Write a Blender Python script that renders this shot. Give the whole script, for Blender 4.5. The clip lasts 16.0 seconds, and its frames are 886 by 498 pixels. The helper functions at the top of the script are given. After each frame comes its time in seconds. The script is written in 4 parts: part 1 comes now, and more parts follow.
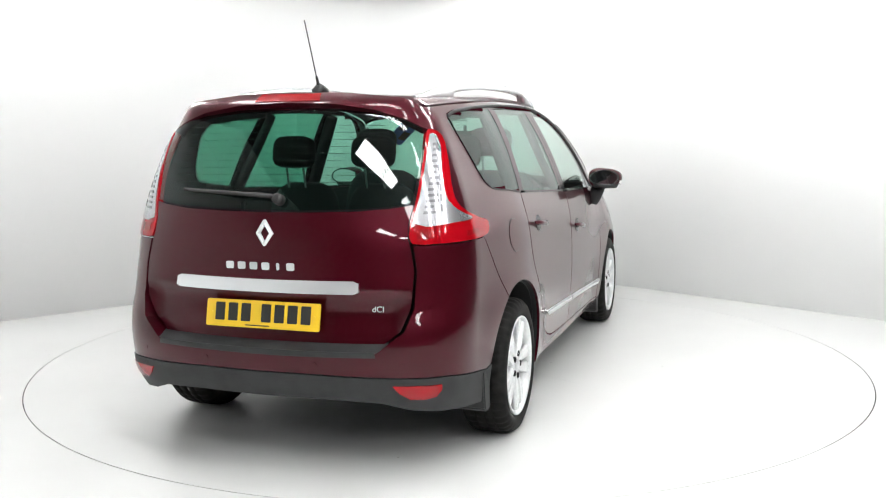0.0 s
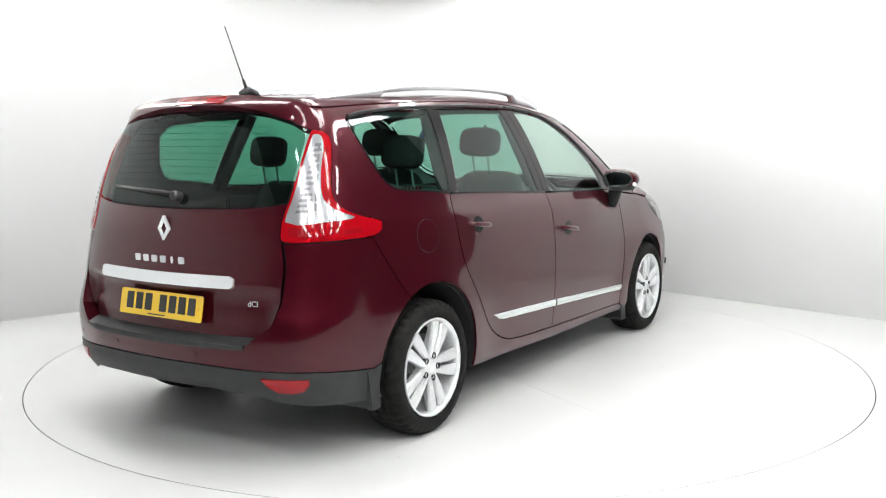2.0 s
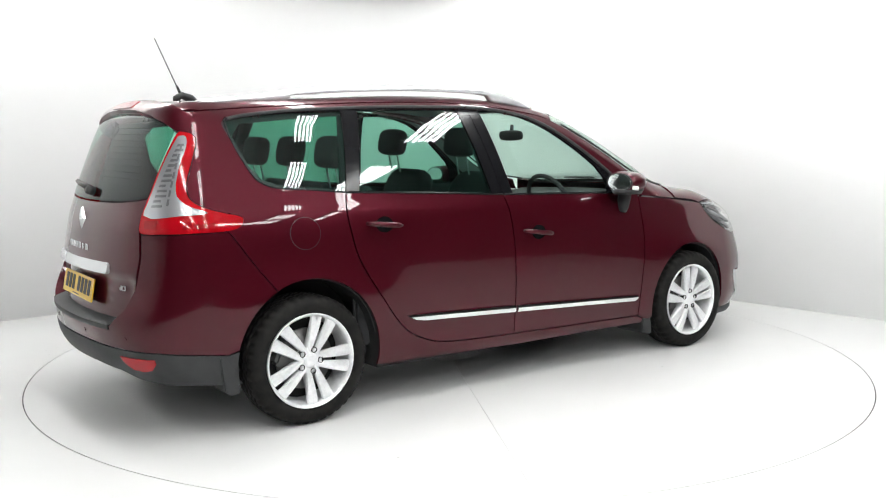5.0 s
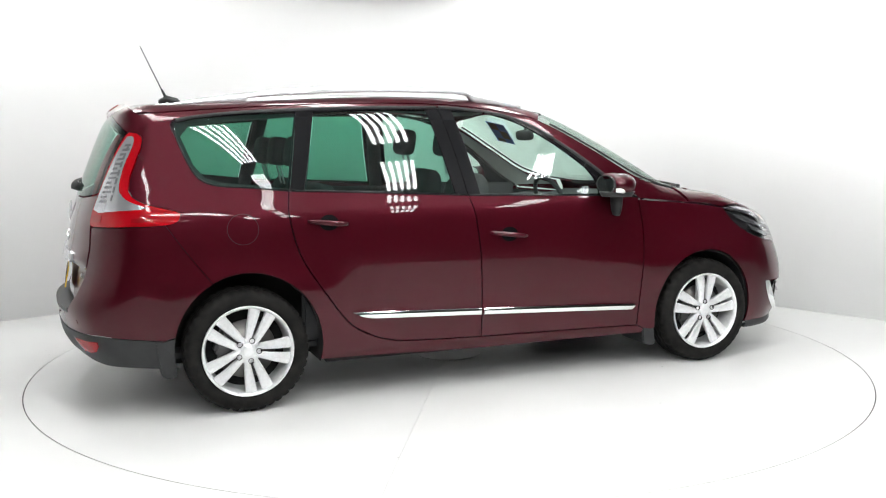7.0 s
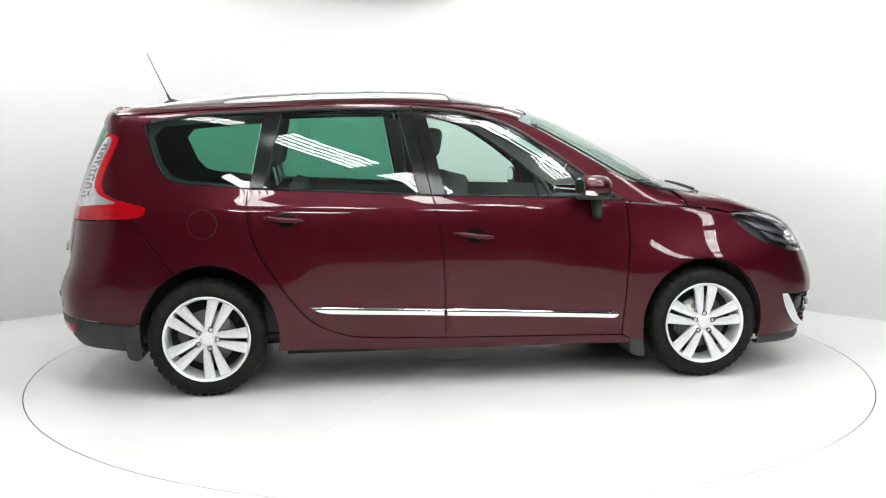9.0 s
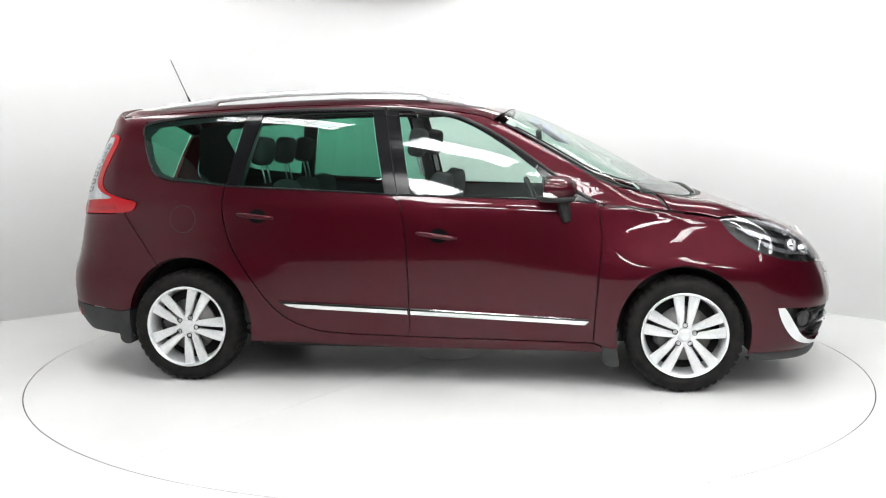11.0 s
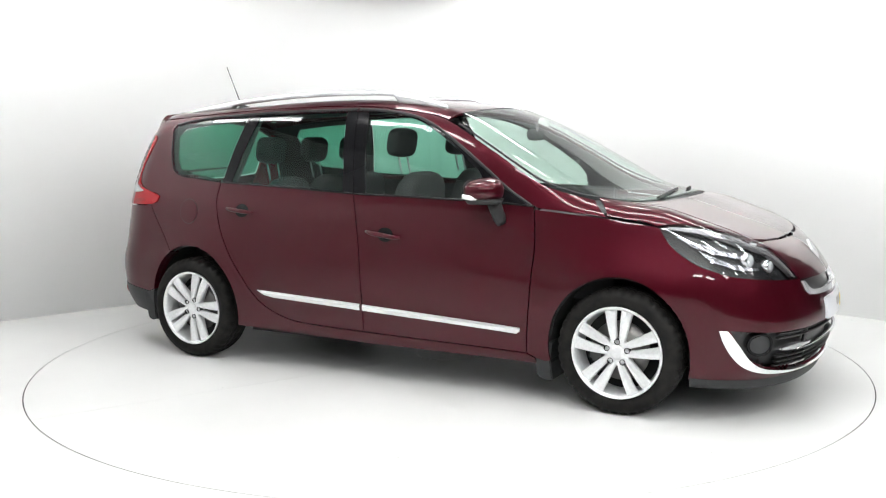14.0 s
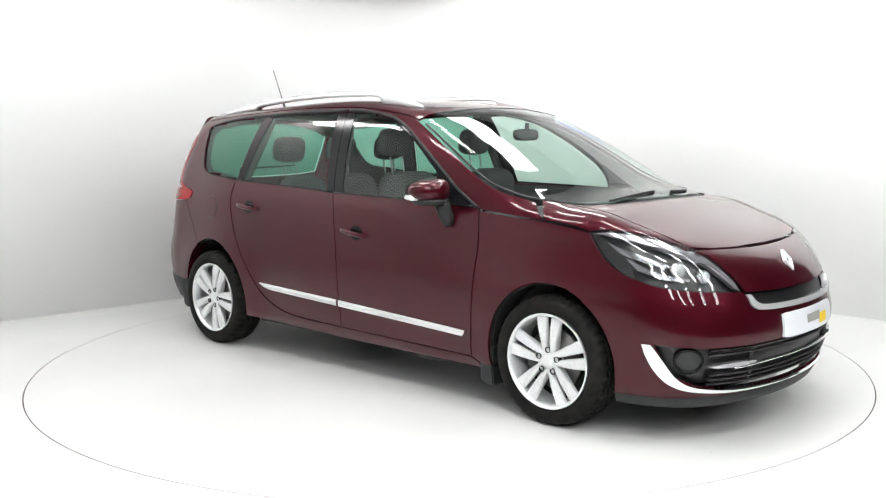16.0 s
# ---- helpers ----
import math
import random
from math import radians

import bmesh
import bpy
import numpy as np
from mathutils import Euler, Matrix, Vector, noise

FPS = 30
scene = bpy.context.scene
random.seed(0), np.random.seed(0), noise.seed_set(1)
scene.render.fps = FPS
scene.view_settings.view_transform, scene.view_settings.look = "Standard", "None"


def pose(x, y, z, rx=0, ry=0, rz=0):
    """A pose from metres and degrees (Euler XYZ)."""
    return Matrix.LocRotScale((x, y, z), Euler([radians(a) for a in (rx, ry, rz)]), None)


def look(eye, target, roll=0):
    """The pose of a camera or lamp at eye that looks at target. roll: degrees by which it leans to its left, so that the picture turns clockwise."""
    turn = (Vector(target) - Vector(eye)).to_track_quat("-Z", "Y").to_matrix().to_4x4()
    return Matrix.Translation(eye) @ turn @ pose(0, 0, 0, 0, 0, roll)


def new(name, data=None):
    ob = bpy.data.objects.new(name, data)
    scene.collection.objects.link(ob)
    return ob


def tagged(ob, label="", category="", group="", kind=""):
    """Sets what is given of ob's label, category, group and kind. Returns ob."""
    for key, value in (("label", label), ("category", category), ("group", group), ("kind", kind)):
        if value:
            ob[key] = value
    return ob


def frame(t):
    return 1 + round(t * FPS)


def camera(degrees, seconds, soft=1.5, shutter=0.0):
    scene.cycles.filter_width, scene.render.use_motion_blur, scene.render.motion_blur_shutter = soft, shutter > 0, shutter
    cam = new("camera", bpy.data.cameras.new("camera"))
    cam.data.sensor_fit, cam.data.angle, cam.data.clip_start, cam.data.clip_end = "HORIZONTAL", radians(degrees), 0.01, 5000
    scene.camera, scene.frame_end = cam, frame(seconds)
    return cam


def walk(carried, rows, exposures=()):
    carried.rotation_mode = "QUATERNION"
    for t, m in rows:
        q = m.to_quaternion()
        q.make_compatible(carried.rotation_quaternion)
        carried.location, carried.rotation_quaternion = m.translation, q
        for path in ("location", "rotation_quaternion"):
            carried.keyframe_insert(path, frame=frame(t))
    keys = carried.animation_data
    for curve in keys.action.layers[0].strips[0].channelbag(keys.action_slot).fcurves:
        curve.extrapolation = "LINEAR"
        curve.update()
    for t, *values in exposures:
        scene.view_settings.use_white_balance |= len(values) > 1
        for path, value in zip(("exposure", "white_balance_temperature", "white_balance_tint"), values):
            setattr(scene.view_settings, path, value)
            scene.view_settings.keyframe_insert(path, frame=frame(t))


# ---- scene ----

# ---- camera: stands still on a tripod in front of the turntable ----
CAR_AXIS = (1.403, -0.0506)          # turntable axis in the car's own space
TURN_START, TURN_RATE = 71.535, -7.1037   # degrees, degrees per second
cam = camera(51.284, 16.0, soft=1.15)
CAM_EYE = Vector((0.0, -5.807, 1.366))
PAN, PITCH, ROLL = -0.277, 6.8145, 0.384
CAM_POSE = look(CAM_EYE, CAM_EYE + Vector((math.sin(radians(PAN)) * math.cos(radians(PITCH)),
                                           math.cos(radians(PAN)) * math.cos(radians(PITCH)),
                                           -math.sin(radians(PITCH)))), -ROLL)
walk(cam, [(0.0, CAM_POSE), (16.0, CAM_POSE)])

# ---- light: banks of fluorescent tubes under the hall's roof ----
world = bpy.data.worlds.new("hall_air")
scene.world = world
world.use_nodes = True
world.node_tree.nodes["Background"].inputs[0].default_value = (0.9, 0.95, 1.0, 1)
world.node_tree.nodes["Background"].inputs[1].default_value = 0.0
scene.view_settings.exposure = 0.0
# rows of banks run slantwise over the turntable: place along a row, row
BANK_ORIGIN, BANK_TURN, BANK_Z = (-.38, -2.92), -51.0, 3.5
BANKS = [(3.1, -3.3), (5.2, -3.3), (.9, -1.6), (3.1, -1.65), (6.2, -1.65),
         (-4.3, 0.0), (-2.15, 0.0), (0.0, 0.0), (1.95, 0.0), (4.1, 0.0), (6.2, 0.0),
         (-2.35, 1.72), (-.25, 1.72), (2.0, 1.72), (4.1, 1.72), (6.2, 1.72),
         (-2.35, 3.5), (-.2, 3.25), (2.2, 3.25), (4.1, 3.25), (6.0, 3.25)]
BANK_L, BANK_W = 1.42, .30
TUBE_GLOW = 33.5

# ---- materials ----
def material(name, color=(.8, .8, .8), rough=.5, metal=0.0, coat=0.0, coat_rough=.03, emit=0.0, spec=.5):
    m = bpy.data.materials.new(name)
    m.use_nodes = True
    b = m.node_tree.nodes["Principled BSDF"]
    b.inputs["Base Color"].default_value = (*color, 1)
    b.inputs["Roughness"].default_value, b.inputs["Metallic"].default_value = rough, metal
    b.inputs["Coat Weight"].default_value, b.inputs["Coat Roughness"].default_value = coat, coat_rough
    b.inputs["Specular IOR Level"].default_value = spec
    if emit:
        b.inputs["Emission Color"].default_value = (*color, 1)
        b.inputs["Emission Strength"].default_value = emit
    return m


def node(m, kind, **values):
    n = m.node_tree.nodes.new(kind)
    for k, v in values.items():
        n.inputs[k].default_value = v
    return n


def vary(m, scale, low, high, detail=6.0, to="Base Color", stretch=(1, 1, 1), lo=.35, hi=.65):
    """Noise in the thing's own space, between two colours or two roughness values."""
    t = m.node_tree
    tc, mp, nz, rp = node(m, "ShaderNodeTexCoord"), node(m, "ShaderNodeMapping"), node(m, "ShaderNodeTexNoise", Scale=scale, Detail=detail), node(m, "ShaderNodeValToRGB")
    mp.inputs["Scale"].default_value = stretch
    t.links.new(tc.outputs["Object"], mp.inputs[0])
    t.links.new(mp.outputs[0], nz.inputs["Vector"])
    t.links.new(nz.outputs["Fac"], rp.inputs[0])
    rp.color_ramp.elements[0].position, rp.color_ramp.elements[1].position = lo, hi
    for e, c in zip(rp.color_ramp.elements, (low, high)):
        e.color = (*c, 1) if isinstance(c, tuple) else (c, c, c, 1)
    t.links.new(rp.outputs[0], t.nodes["Principled BSDF"].inputs[to])
    return m


def bumpy(m, scale, strength, distance=.002, detail=4.0):
    t = m.node_tree
    tc, nz, bp = node(m, "ShaderNodeTexCoord"), node(m, "ShaderNodeTexNoise", Scale=scale, Detail=detail), node(m, "ShaderNodeBump", Strength=strength, Distance=distance)
    t.links.new(tc.outputs["Object"], nz.inputs["Vector"])
    t.links.new(nz.outputs["Fac"], bp.inputs["Height"])
    t.links.new(bp.outputs[0], t.nodes["Principled BSDF"].inputs["Normal"])
    return m


def window_glass(name, tint, base=.075):
    """A thin pane: clear but tinted, with gloss that grows towards grazing angles alike from both sides."""
    m = bpy.data.materials.new(name)
    m.use_nodes = True
    t = m.node_tree
    t.nodes.remove(t.nodes["Principled BSDF"])
    tr, gl, mx, lw = node(m, "ShaderNodeBsdfTransparent"), node(m, "ShaderNodeBsdfGlossy"), node(m, "ShaderNodeMixShader"), node(m, "ShaderNodeLayerWeight", Blend=.5)
    pw, ma = node(m, "ShaderNodeMath"), node(m, "ShaderNodeMath")
    pw.operation, ma.operation = "POWER", "MULTIPLY_ADD"
    pw.inputs[1].default_value = 5.0
    ma.inputs[1].default_value, ma.inputs[2].default_value = 1 - base, base
    tr.inputs[0].default_value = (*tint, 1)
    gl.inputs["Roughness"].default_value = 0.008
    t.links.new(lw.outputs["Facing"], pw.inputs[0])
    t.links.new(pw.outputs[0], ma.inputs[0])
    t.links.new(ma.outputs[0], mx.inputs[0])
    t.links.new(tr.outputs[0], mx.inputs[1])
    t.links.new(gl.outputs[0], mx.inputs[2])
    t.links.new(mx.outputs[0], t.nodes["Material Output"].inputs[0])
    return m


M_PAINT = material("maroon_paint", (.050, .0028, .0092), .34, 0.5, 1.0, .008, spec=.1)
M_PAINT.node_tree.nodes["Principled BSDF"].inputs["Coat IOR"].default_value = 1.36
vary(M_PAINT, 900.0, (.044, .0015, .0058), (.060, .0021, .0080), 2.0)
M_BLACK = bumpy(vary(material("black_plastic", (.020, .021, .022), .55, spec=.4), 14.0, (.017, .018, .019), (.026, .027, .028)), 700.0, .25, .0006)
M_GLOSSBLACK = material("gloss_black_trim", (.006, .006, .007), .14, spec=.2)
M_DARK = material("underbody_and_gap_dark", (.012, .012, .012), .9)
M_RUBBER = bumpy(vary(material("tyre_rubber", (.008, .008, .008), .68, spec=.14), 22.0, (.006, .006, .006), (.013, .012, .011)), 260.0, .3, .0012)
M_ALLOY = vary(material("silver_alloy", (.74, .75, .76), .28, .35, coat=.5), 60.0, (.70, .71, .72), (.78, .79, .80))
M_CHROME = material("chrome", (.86, .87, .88), .06, 1.0)
M_SATIN = material("satin_aluminium", (.78, .79, .81), .24, .6)
M_TINT = window_glass("privacy_glass", (.25, .54, .43), .05)
M_CLEAR = window_glass("clear_green_glass", (.76, .90, .84), .06)
M_FLOOR = vary(material("white_floor_paint", (.66, .66, .655), .32), 1.3, (.645, .645, .64), (.675, .675, .67), 8.0)
M_WALL = vary(material("white_wall_paint", (.92, .92, .92), .7), .7, (.91, .91, .91), (.93, .93, .93), 5.0)
M_HALL = vary(material("dark_hall_steel", (.035, .035, .037), .7), 3.0, (.028, .028, .030), (.045, .045, .047), stretch=(1, .1, 1))
M_ROOF = vary(material("grey_roof_steel", (.12, .12, .12), .6), 2.0, (.10, .10, .10), (.14, .14, .14), stretch=(1, .1, 1))
M_TUBE = material("lit_tube", (.99, 1.0, .99), .4, emit=TUBE_GLOW)
M_HOUSING = material("white_lamp_housing", (.7, .7, .7), .5)
M_CONCRETE = vary(material("grey_concrete", (.07, .07, .07), .6), 2.0, (.055, .055, .055), (.085, .085, .082))
M_CABIN = bumpy(material("charcoal_cabin_cloth", (.030, .031, .033), .85), 420.0, .06, .001)
M_LINER = material("grey_headliner", (.22, .22, .215), .9)
M_BADGE = material("bright_badge_metal", (.80, .81, .82), .18, .45)
M_GAP_SHADE = material("dark_gap_shade", (.05, .05, .05), .8)
M_SPECK = material("grey_grit", (.42, .41, .39), .8)

# ---- the car's outer surface, as four faces blended with rounded edges (x forward from the rear axle, y left, z up) ----
def spline(xs, ys):
    """A smooth monotone-safe curve through a few knots (Catmull-Rom tangents), flat beyond its ends."""
    xs, ys = np.array(xs, float), np.array(ys, float)
    d = np.diff(ys) / np.diff(xs)
    m = np.empty_like(ys)
    m[0], m[-1] = d[0], d[-1]
    h0, h1 = np.diff(xs)[:-1], np.diff(xs)[1:]
    m[1:-1] = (d[:-1] * h1 + d[1:] * h0) / (h0 + h1)

    def f(x):
        x = np.clip(np.asarray(x, float), xs[0], xs[-1])
        i = np.clip(np.searchsorted(xs, x) - 1, 0, len(xs) - 2)
        h = xs[i + 1] - xs[i]
        s = (x - xs[i]) / h
        return ((2 * s**3 - 3 * s**2 + 1) * ys[i] + (s**3 - 2 * s**2 + s) * h * m[i]
                + (-2 * s**3 + 3 * s**2) * ys[i + 1] + (s**3 - s**2) * h * m[i + 1])
    return f


def step01(x):
    x = np.clip(x, 0, 1)
    return x * x * (3 - 2 * x)


def smax(a, b, k):
    h = np.maximum(k - np.abs(a - b), 0) / k
    return np.maximum(a, b) + h * h * k / 4


SIDE = spline([.15, .25, .32, .40, .50, .60, .70, .80, .88, .95, 1.00, 1.06, 1.20, 1.35, 1.50, 1.62],
              [0.794, 0.840, 0.850, 0.857, 0.865, 0.870, 0.871, 0.869, 0.865, 0.858, 0.849, 0.830, 0.785, 0.724, 0.645, 0.565])
REAR = spline([.18, .28, .36, .44, .56, .60, .70, .85, .98, 1.06, 1.14, 1.30, 1.40, 1.50, 1.60, 1.70],
              [-0.721, -0.812, -0.865, -0.882, -0.889, -0.884, -0.852, -0.819, -0.793, -0.768, -0.741, -0.679, -0.637, -0.592, -0.535, -0.472])
FRONT = spline([.15, .22, .30, .40, .50, .60, .70, .78, .86, .95, 1.05],
               [3.532, 3.612, 3.657, 3.674, 3.682, 3.659, 3.618, 3.586, 3.556, 3.450, 3.240])
TOP = spline([-.75, -.5, -.2, .2, .7, 1.2, 1.6, 1.85, 2.2, 2.5, 2.72, 2.85, 3.1, 3.35, 3.5, 3.6],
             [1.530, 1.558, 1.574, 1.591, 1.614, 1.612, 1.580, 1.535, 1.385, 1.227, 1.107, 1.073, 0.991, 0.898, 0.823, 0.778])
WHEEL_X = (0.0, 2.77)
# fender taper high and low, rear taper high and low, tail plan curve, nose plan curve, windscreen plan curve, roof crown
PLAN = [0.069, 0.055, 0.004, 0.061, 0.202, 0.417, 0.306, 0.481, 0.301, 0.084, -0.072]


def body_field(p):
    """Below zero inside the closed body, above outside."""
    x, y, z = p[..., 0], np.abs(p[..., 1]), p[..., 2]
    w = SIDE(z)
    w = w - PLAN[0] * step01((x - 1.7) / 1.25) * step01((z - .62) / .34) - PLAN[1] * step01((x - 2.7) / .8)
    w = w - PLAN[2] * step01((.5 - x) / .95) * step01((z - .7) / .4) - PLAN[3] * step01((.2 - x) / .8)
    for wx in WHEEL_X:
        r = np.hypot(x - wx, z - .31)
        w = w + (.022 if wx < 1 else .013) * np.exp(-((r - .36) / .17) ** 2) * step01((.85 - z) / .25)
    xr = REAR(z) + PLAN[4] * y**2 + PLAN[5] * y**6
    xf = FRONT(z) - PLAN[6] * y**2 - PLAN[7] * y**6
    zt = TOP(x + PLAN[8] * y**2 * step01((x - 1.2) / .5) * step01((3.0 - x) / .3)) - PLAN[9] * y**2 - PLAN[10] * y**4
    a = y - w
    b = (xr - x) * .93
    c = x - xf
    e = (z - zt) * .93
    f = smax(a, e, .10)
    f = smax(f, smax(b, c, .01), .12)
    return smax(f, .17 - z, .03)


def cast(origin, way, far):
    """Distance along many rays to their first meeting with the body."""
    n = 40
    ts = np.linspace(0, far, n)
    inside = np.stack([body_field(origin + t * way) < 0 for t in ts])
    hit = inside.any(0)
    i = np.maximum(inside.argmax(0), 1)
    lo, hi = ts[i - 1], ts[i]
    for _ in range(22):
        mid = (lo + hi) / 2
        s = body_field(origin + mid[:, None] * way) < 0
        hi, lo = np.where(s, mid, hi), np.where(s, lo, mid)
    return np.where(hit, hi, far)


# Charts: two flat coordinates to a place on the body.
def chart_side(a):          # (x, z) seen from the car's right
    o = np.c_[a[:, 0], np.full(len(a), -1.3), a[:, 1]]
    w = np.tile([0., 1., 0.], (len(a), 1))
    return o + cast(o, w, 1.3)[:, None] * w


def chart_top(a):           # (x, y) seen from above
    o = np.c_[a[:, 0], a[:, 1], np.full(len(a), 2.0)]
    w = np.tile([0., 0., -1.], (len(a), 1))
    return o + cast(o, w, 1.8)[:, None] * w


def turned(ax, sign):
    def chart(a):           # (angle in degrees from straight astern or ahead, z), about an upright axis; positive to the right
        q = np.radians(a[:, 0])
        w = np.c_[-sign * np.cos(q), np.sin(q), np.zeros(len(a))]
        o = np.c_[np.full(len(a), ax), np.zeros(len(a)), a[:, 1]] - 1.5 * w
        return o + cast(o, w, 1.5)[:, None] * w
    return chart


chart_rear, chart_front = turned(.20, -1), turned(2.60, 1)


def smooth_outline(points, closed=True, steps=6):
    """Catmull-Rom through control points; a point with a third value of 1 stays a sharp corner."""
    pts = [np.array(p[:2], float) for p in points]
    sharp = [len(p) > 2 and p[2] == 1 for p in points]
    n, out = len(pts), []
    for i in range(n if closed else n - 1):
        p1, p2 = pts[i], pts[(i + 1) % n]
        p0 = pts[i - 1] if (closed or i > 0) else p1
        p3 = pts[(i + 2) % n] if (closed or i + 2 < n) else p2
        l = np.linalg.norm(p2 - p1) + 1e-9
        m1 = (p2 - p1) if sharp[i] else (p2 - p0) * l / (l + np.linalg.norm(p1 - p0) + 1e-9)
        m2 = (p2 - p1) if sharp[(i + 1) % n] else (p3 - p1) * l / (l + np.linalg.norm(p3 - p2) + 1e-9)
        k = 1 if sharp[i] and sharp[(i + 1) % n] else steps
        for s in np.arange(k) / k:
            out.append((2 * s**3 - 3 * s**2 + 1) * p1 + (s**3 - 2 * s**2 + s) * m1
                       + (-2 * s**3 + 3 * s**2) * p2 + (s**3 - s**2) * m2)
    if not closed:
        out.append(pts[-1])
    return np.array(out)


def clip_half(poly, axis, value, keep_above):
    out, n = [], len(poly)
    for i in range(n):
        p, q = poly[i], poly[(i + 1) % n]
        dp, dq = p[axis] - value, q[axis] - value
        if not keep_above:
            dp, dq = -dp, -dq
        if dp >= 0:
            out.append(p)
        if (dp >= 0) != (dq >= 0):
            s = dp / (dp - dq)
            r = (p[0] + s * (q[0] - p[0]), p[1] + s * (q[1] - p[1]))
            out.append((value, r[1]) if axis == 0 else (r[0], value))
    return out


def tiles_of(outline, ca, cb):
    """Cuts an outline into cells of a grid: the faces of a fine flat mesh with an exact edge."""
    poly = [tuple(p) for p in outline]
    a0, a1 = min(p[0] for p in poly), max(p[0] for p in poly)
    verts, faces, index = [], [], {}

    def vert(p):
        key = (round(p[0], 6), round(p[1], 6))
        if key not in index:
            index[key] = len(verts)
            verts.append(p)
        return index[key]
    na = max(1, math.ceil((a1 - a0) / ca))
    for i in range(na):
        col = clip_half(clip_half(poly, 0, a0 + (a1 - a0) * i / na, True), 0, a0 + (a1 - a0) * (i + 1) / na, False)
        if len(col) < 3:
            continue
        b0, b1 = min(p[1] for p in col), max(p[1] for p in col)
        j0, j1 = math.floor(b0 / cb), math.ceil(b1 / cb)
        for j in range(j0, j1):
            cell = clip_half(clip_half(col, 1, j * cb, True), 1, (j + 1) * cb, False)
            ids = []
            for p in cell:
                v = vert(p)
                if not ids or ids[-1] != v:
                    ids.append(v)
            while len(ids) > 1 and ids[0] == ids[-1]:
                ids.pop()
            loops = [ids]
            while loops:
                ids = loops.pop()
                seen, cut = {}, None
                for k, v in enumerate(ids):
                    if v in seen:
                        cut = (seen[v], k)
                        break
                    seen[v] = k
                if cut:
                    loops += [ids[cut[0]:cut[1]], ids[cut[1]:] + ids[:cut[0]]]
                elif len(ids) >= 3:
                    q = [verts[v] for v in ids]
                    if abs(sum(q[k - 1][0] * q[k][1] - q[k][0] * q[k - 1][1] for k in range(len(q)))) / 2 > ca * cb * 1e-5:
                        faces.append(ids)
    return np.array(verts), faces


def field_normals(p):
    e = 2e-3
    g = np.stack([body_field(p + e * d) - body_field(p - e * d) for d in np.eye(3)], -1)
    return g / (np.linalg.norm(g, axis=1, keepdims=True) + 1e-12)


TRUE_NORMALS = {}     # the surface's own normals of a panel's face, for clean reflections


def panel(outline, chart, out=0.0, thick=0.012, ca=.03, cb=.03, mirror=False, shape=None):
    """A body panel: an outline on a chart laid on the body, raised by `out`, with its edge turned inwards.
    shape: an extra offset along the normal, from the chart's coordinates."""
    flat, faces = tiles_of(outline, ca, cb)
    p = chart(flat)
    nor = field_normals(p)
    d = np.full(len(p), out)
    if shape is not None:
        d = d + shape(flat)
    p = p + nor * d[:, None]
    if mirror:
        p, nor = p * [1, -1, 1], nor * [1, -1, 1]
    bm = bmesh.new()
    vs = [bm.verts.new(q) for q in p]
    for f in faces:
        try:
            bm.faces.new([vs[i] for i in f])
        except ValueError:
            pass
    bm.normal_update()
    s = sum(f.normal.dot(Vector(nor[fi[0]])) * f.calc_area() for f, fi in zip(bm.faces, faces))
    if s < 0:
        bmesh.ops.reverse_faces(bm, faces=bm.faces[:])
    edge = [e for e in bm.edges if e.is_boundary]
    bm.verts.index_update()
    nmap = {v: Vector(nor[i]) for i, v in enumerate(vs)}
    if thick > 0:
        low = {}
        for e in edge:
            for v in e.verts:
                if v not in low:
                    low[v] = bm.verts.new(v.co - nmap[v] * thick)
        for e in edge:
            f = e.link_faces[0]
            l = next(l for l in f.loops if l.edge == e)
            a, b = l.vert, l.link_loop_next.vert
            try:
                bm.faces.new((b, a, low[a], low[b]))
            except ValueError:
                pass
    bm.normal_update()
    for f in bm.faces:
        f.smooth = True
    for e in edge:
        e.smooth = False
    if shape is None:
        TRUE_NORMALS[id(bm)] = nor
    return bm


def part(name, bm, material, parent, label="", kind=""):
    me = bpy.data.meshes.new(name)
    bm.to_mesh(me)
    nor = TRUE_NORMALS.pop(id(bm), None)
    if nor is not None:
        loops = []
        for f in me.polygons:
            for v in f.vertices:
                loops.append(tuple(nor[v]) if max(f.vertices) < len(nor) else tuple(f.normal))
        me.normals_split_custom_set(loops)
    bm.free()
    me.materials.append(material)
    ob = new(name, me)
    ob.parent = parent
    if label or kind:
        tagged(ob, label=label, kind=kind)
    return ob

# ---- studio ----
RING = 2.490


def fan_grid(bm, r0, r1, n=128, z=0.0):
    a = [bm.verts.new((r0 * math.cos(2 * math.pi * i / n), r0 * math.sin(2 * math.pi * i / n), z)) for i in range(n)] if r0 > 0 else None
    b = [bm.verts.new((r1 * math.cos(2 * math.pi * i / n), r1 * math.sin(2 * math.pi * i / n), z)) for i in range(n)]
    for i in range(n):
        j = (i + 1) % n
        if a:
            bm.faces.new((a[i], b[i], b[j], a[j]))
    if not a:
        bm.faces.new(b)
    return a, b


def box(bm, x0, x1, y0, y1, z0, z1):
    v = [bm.verts.new((x, y, z)) for x in (x0, x1) for y in (y0, y1) for z in (z0, z1)]
    for f in ((0, 1, 3, 2), (4, 6, 7, 5), (0, 4, 5, 1), (2, 3, 7, 6), (0, 2, 6, 4), (1, 5, 7, 3)):
        bm.faces.new([v[i] for i in f])
    return v


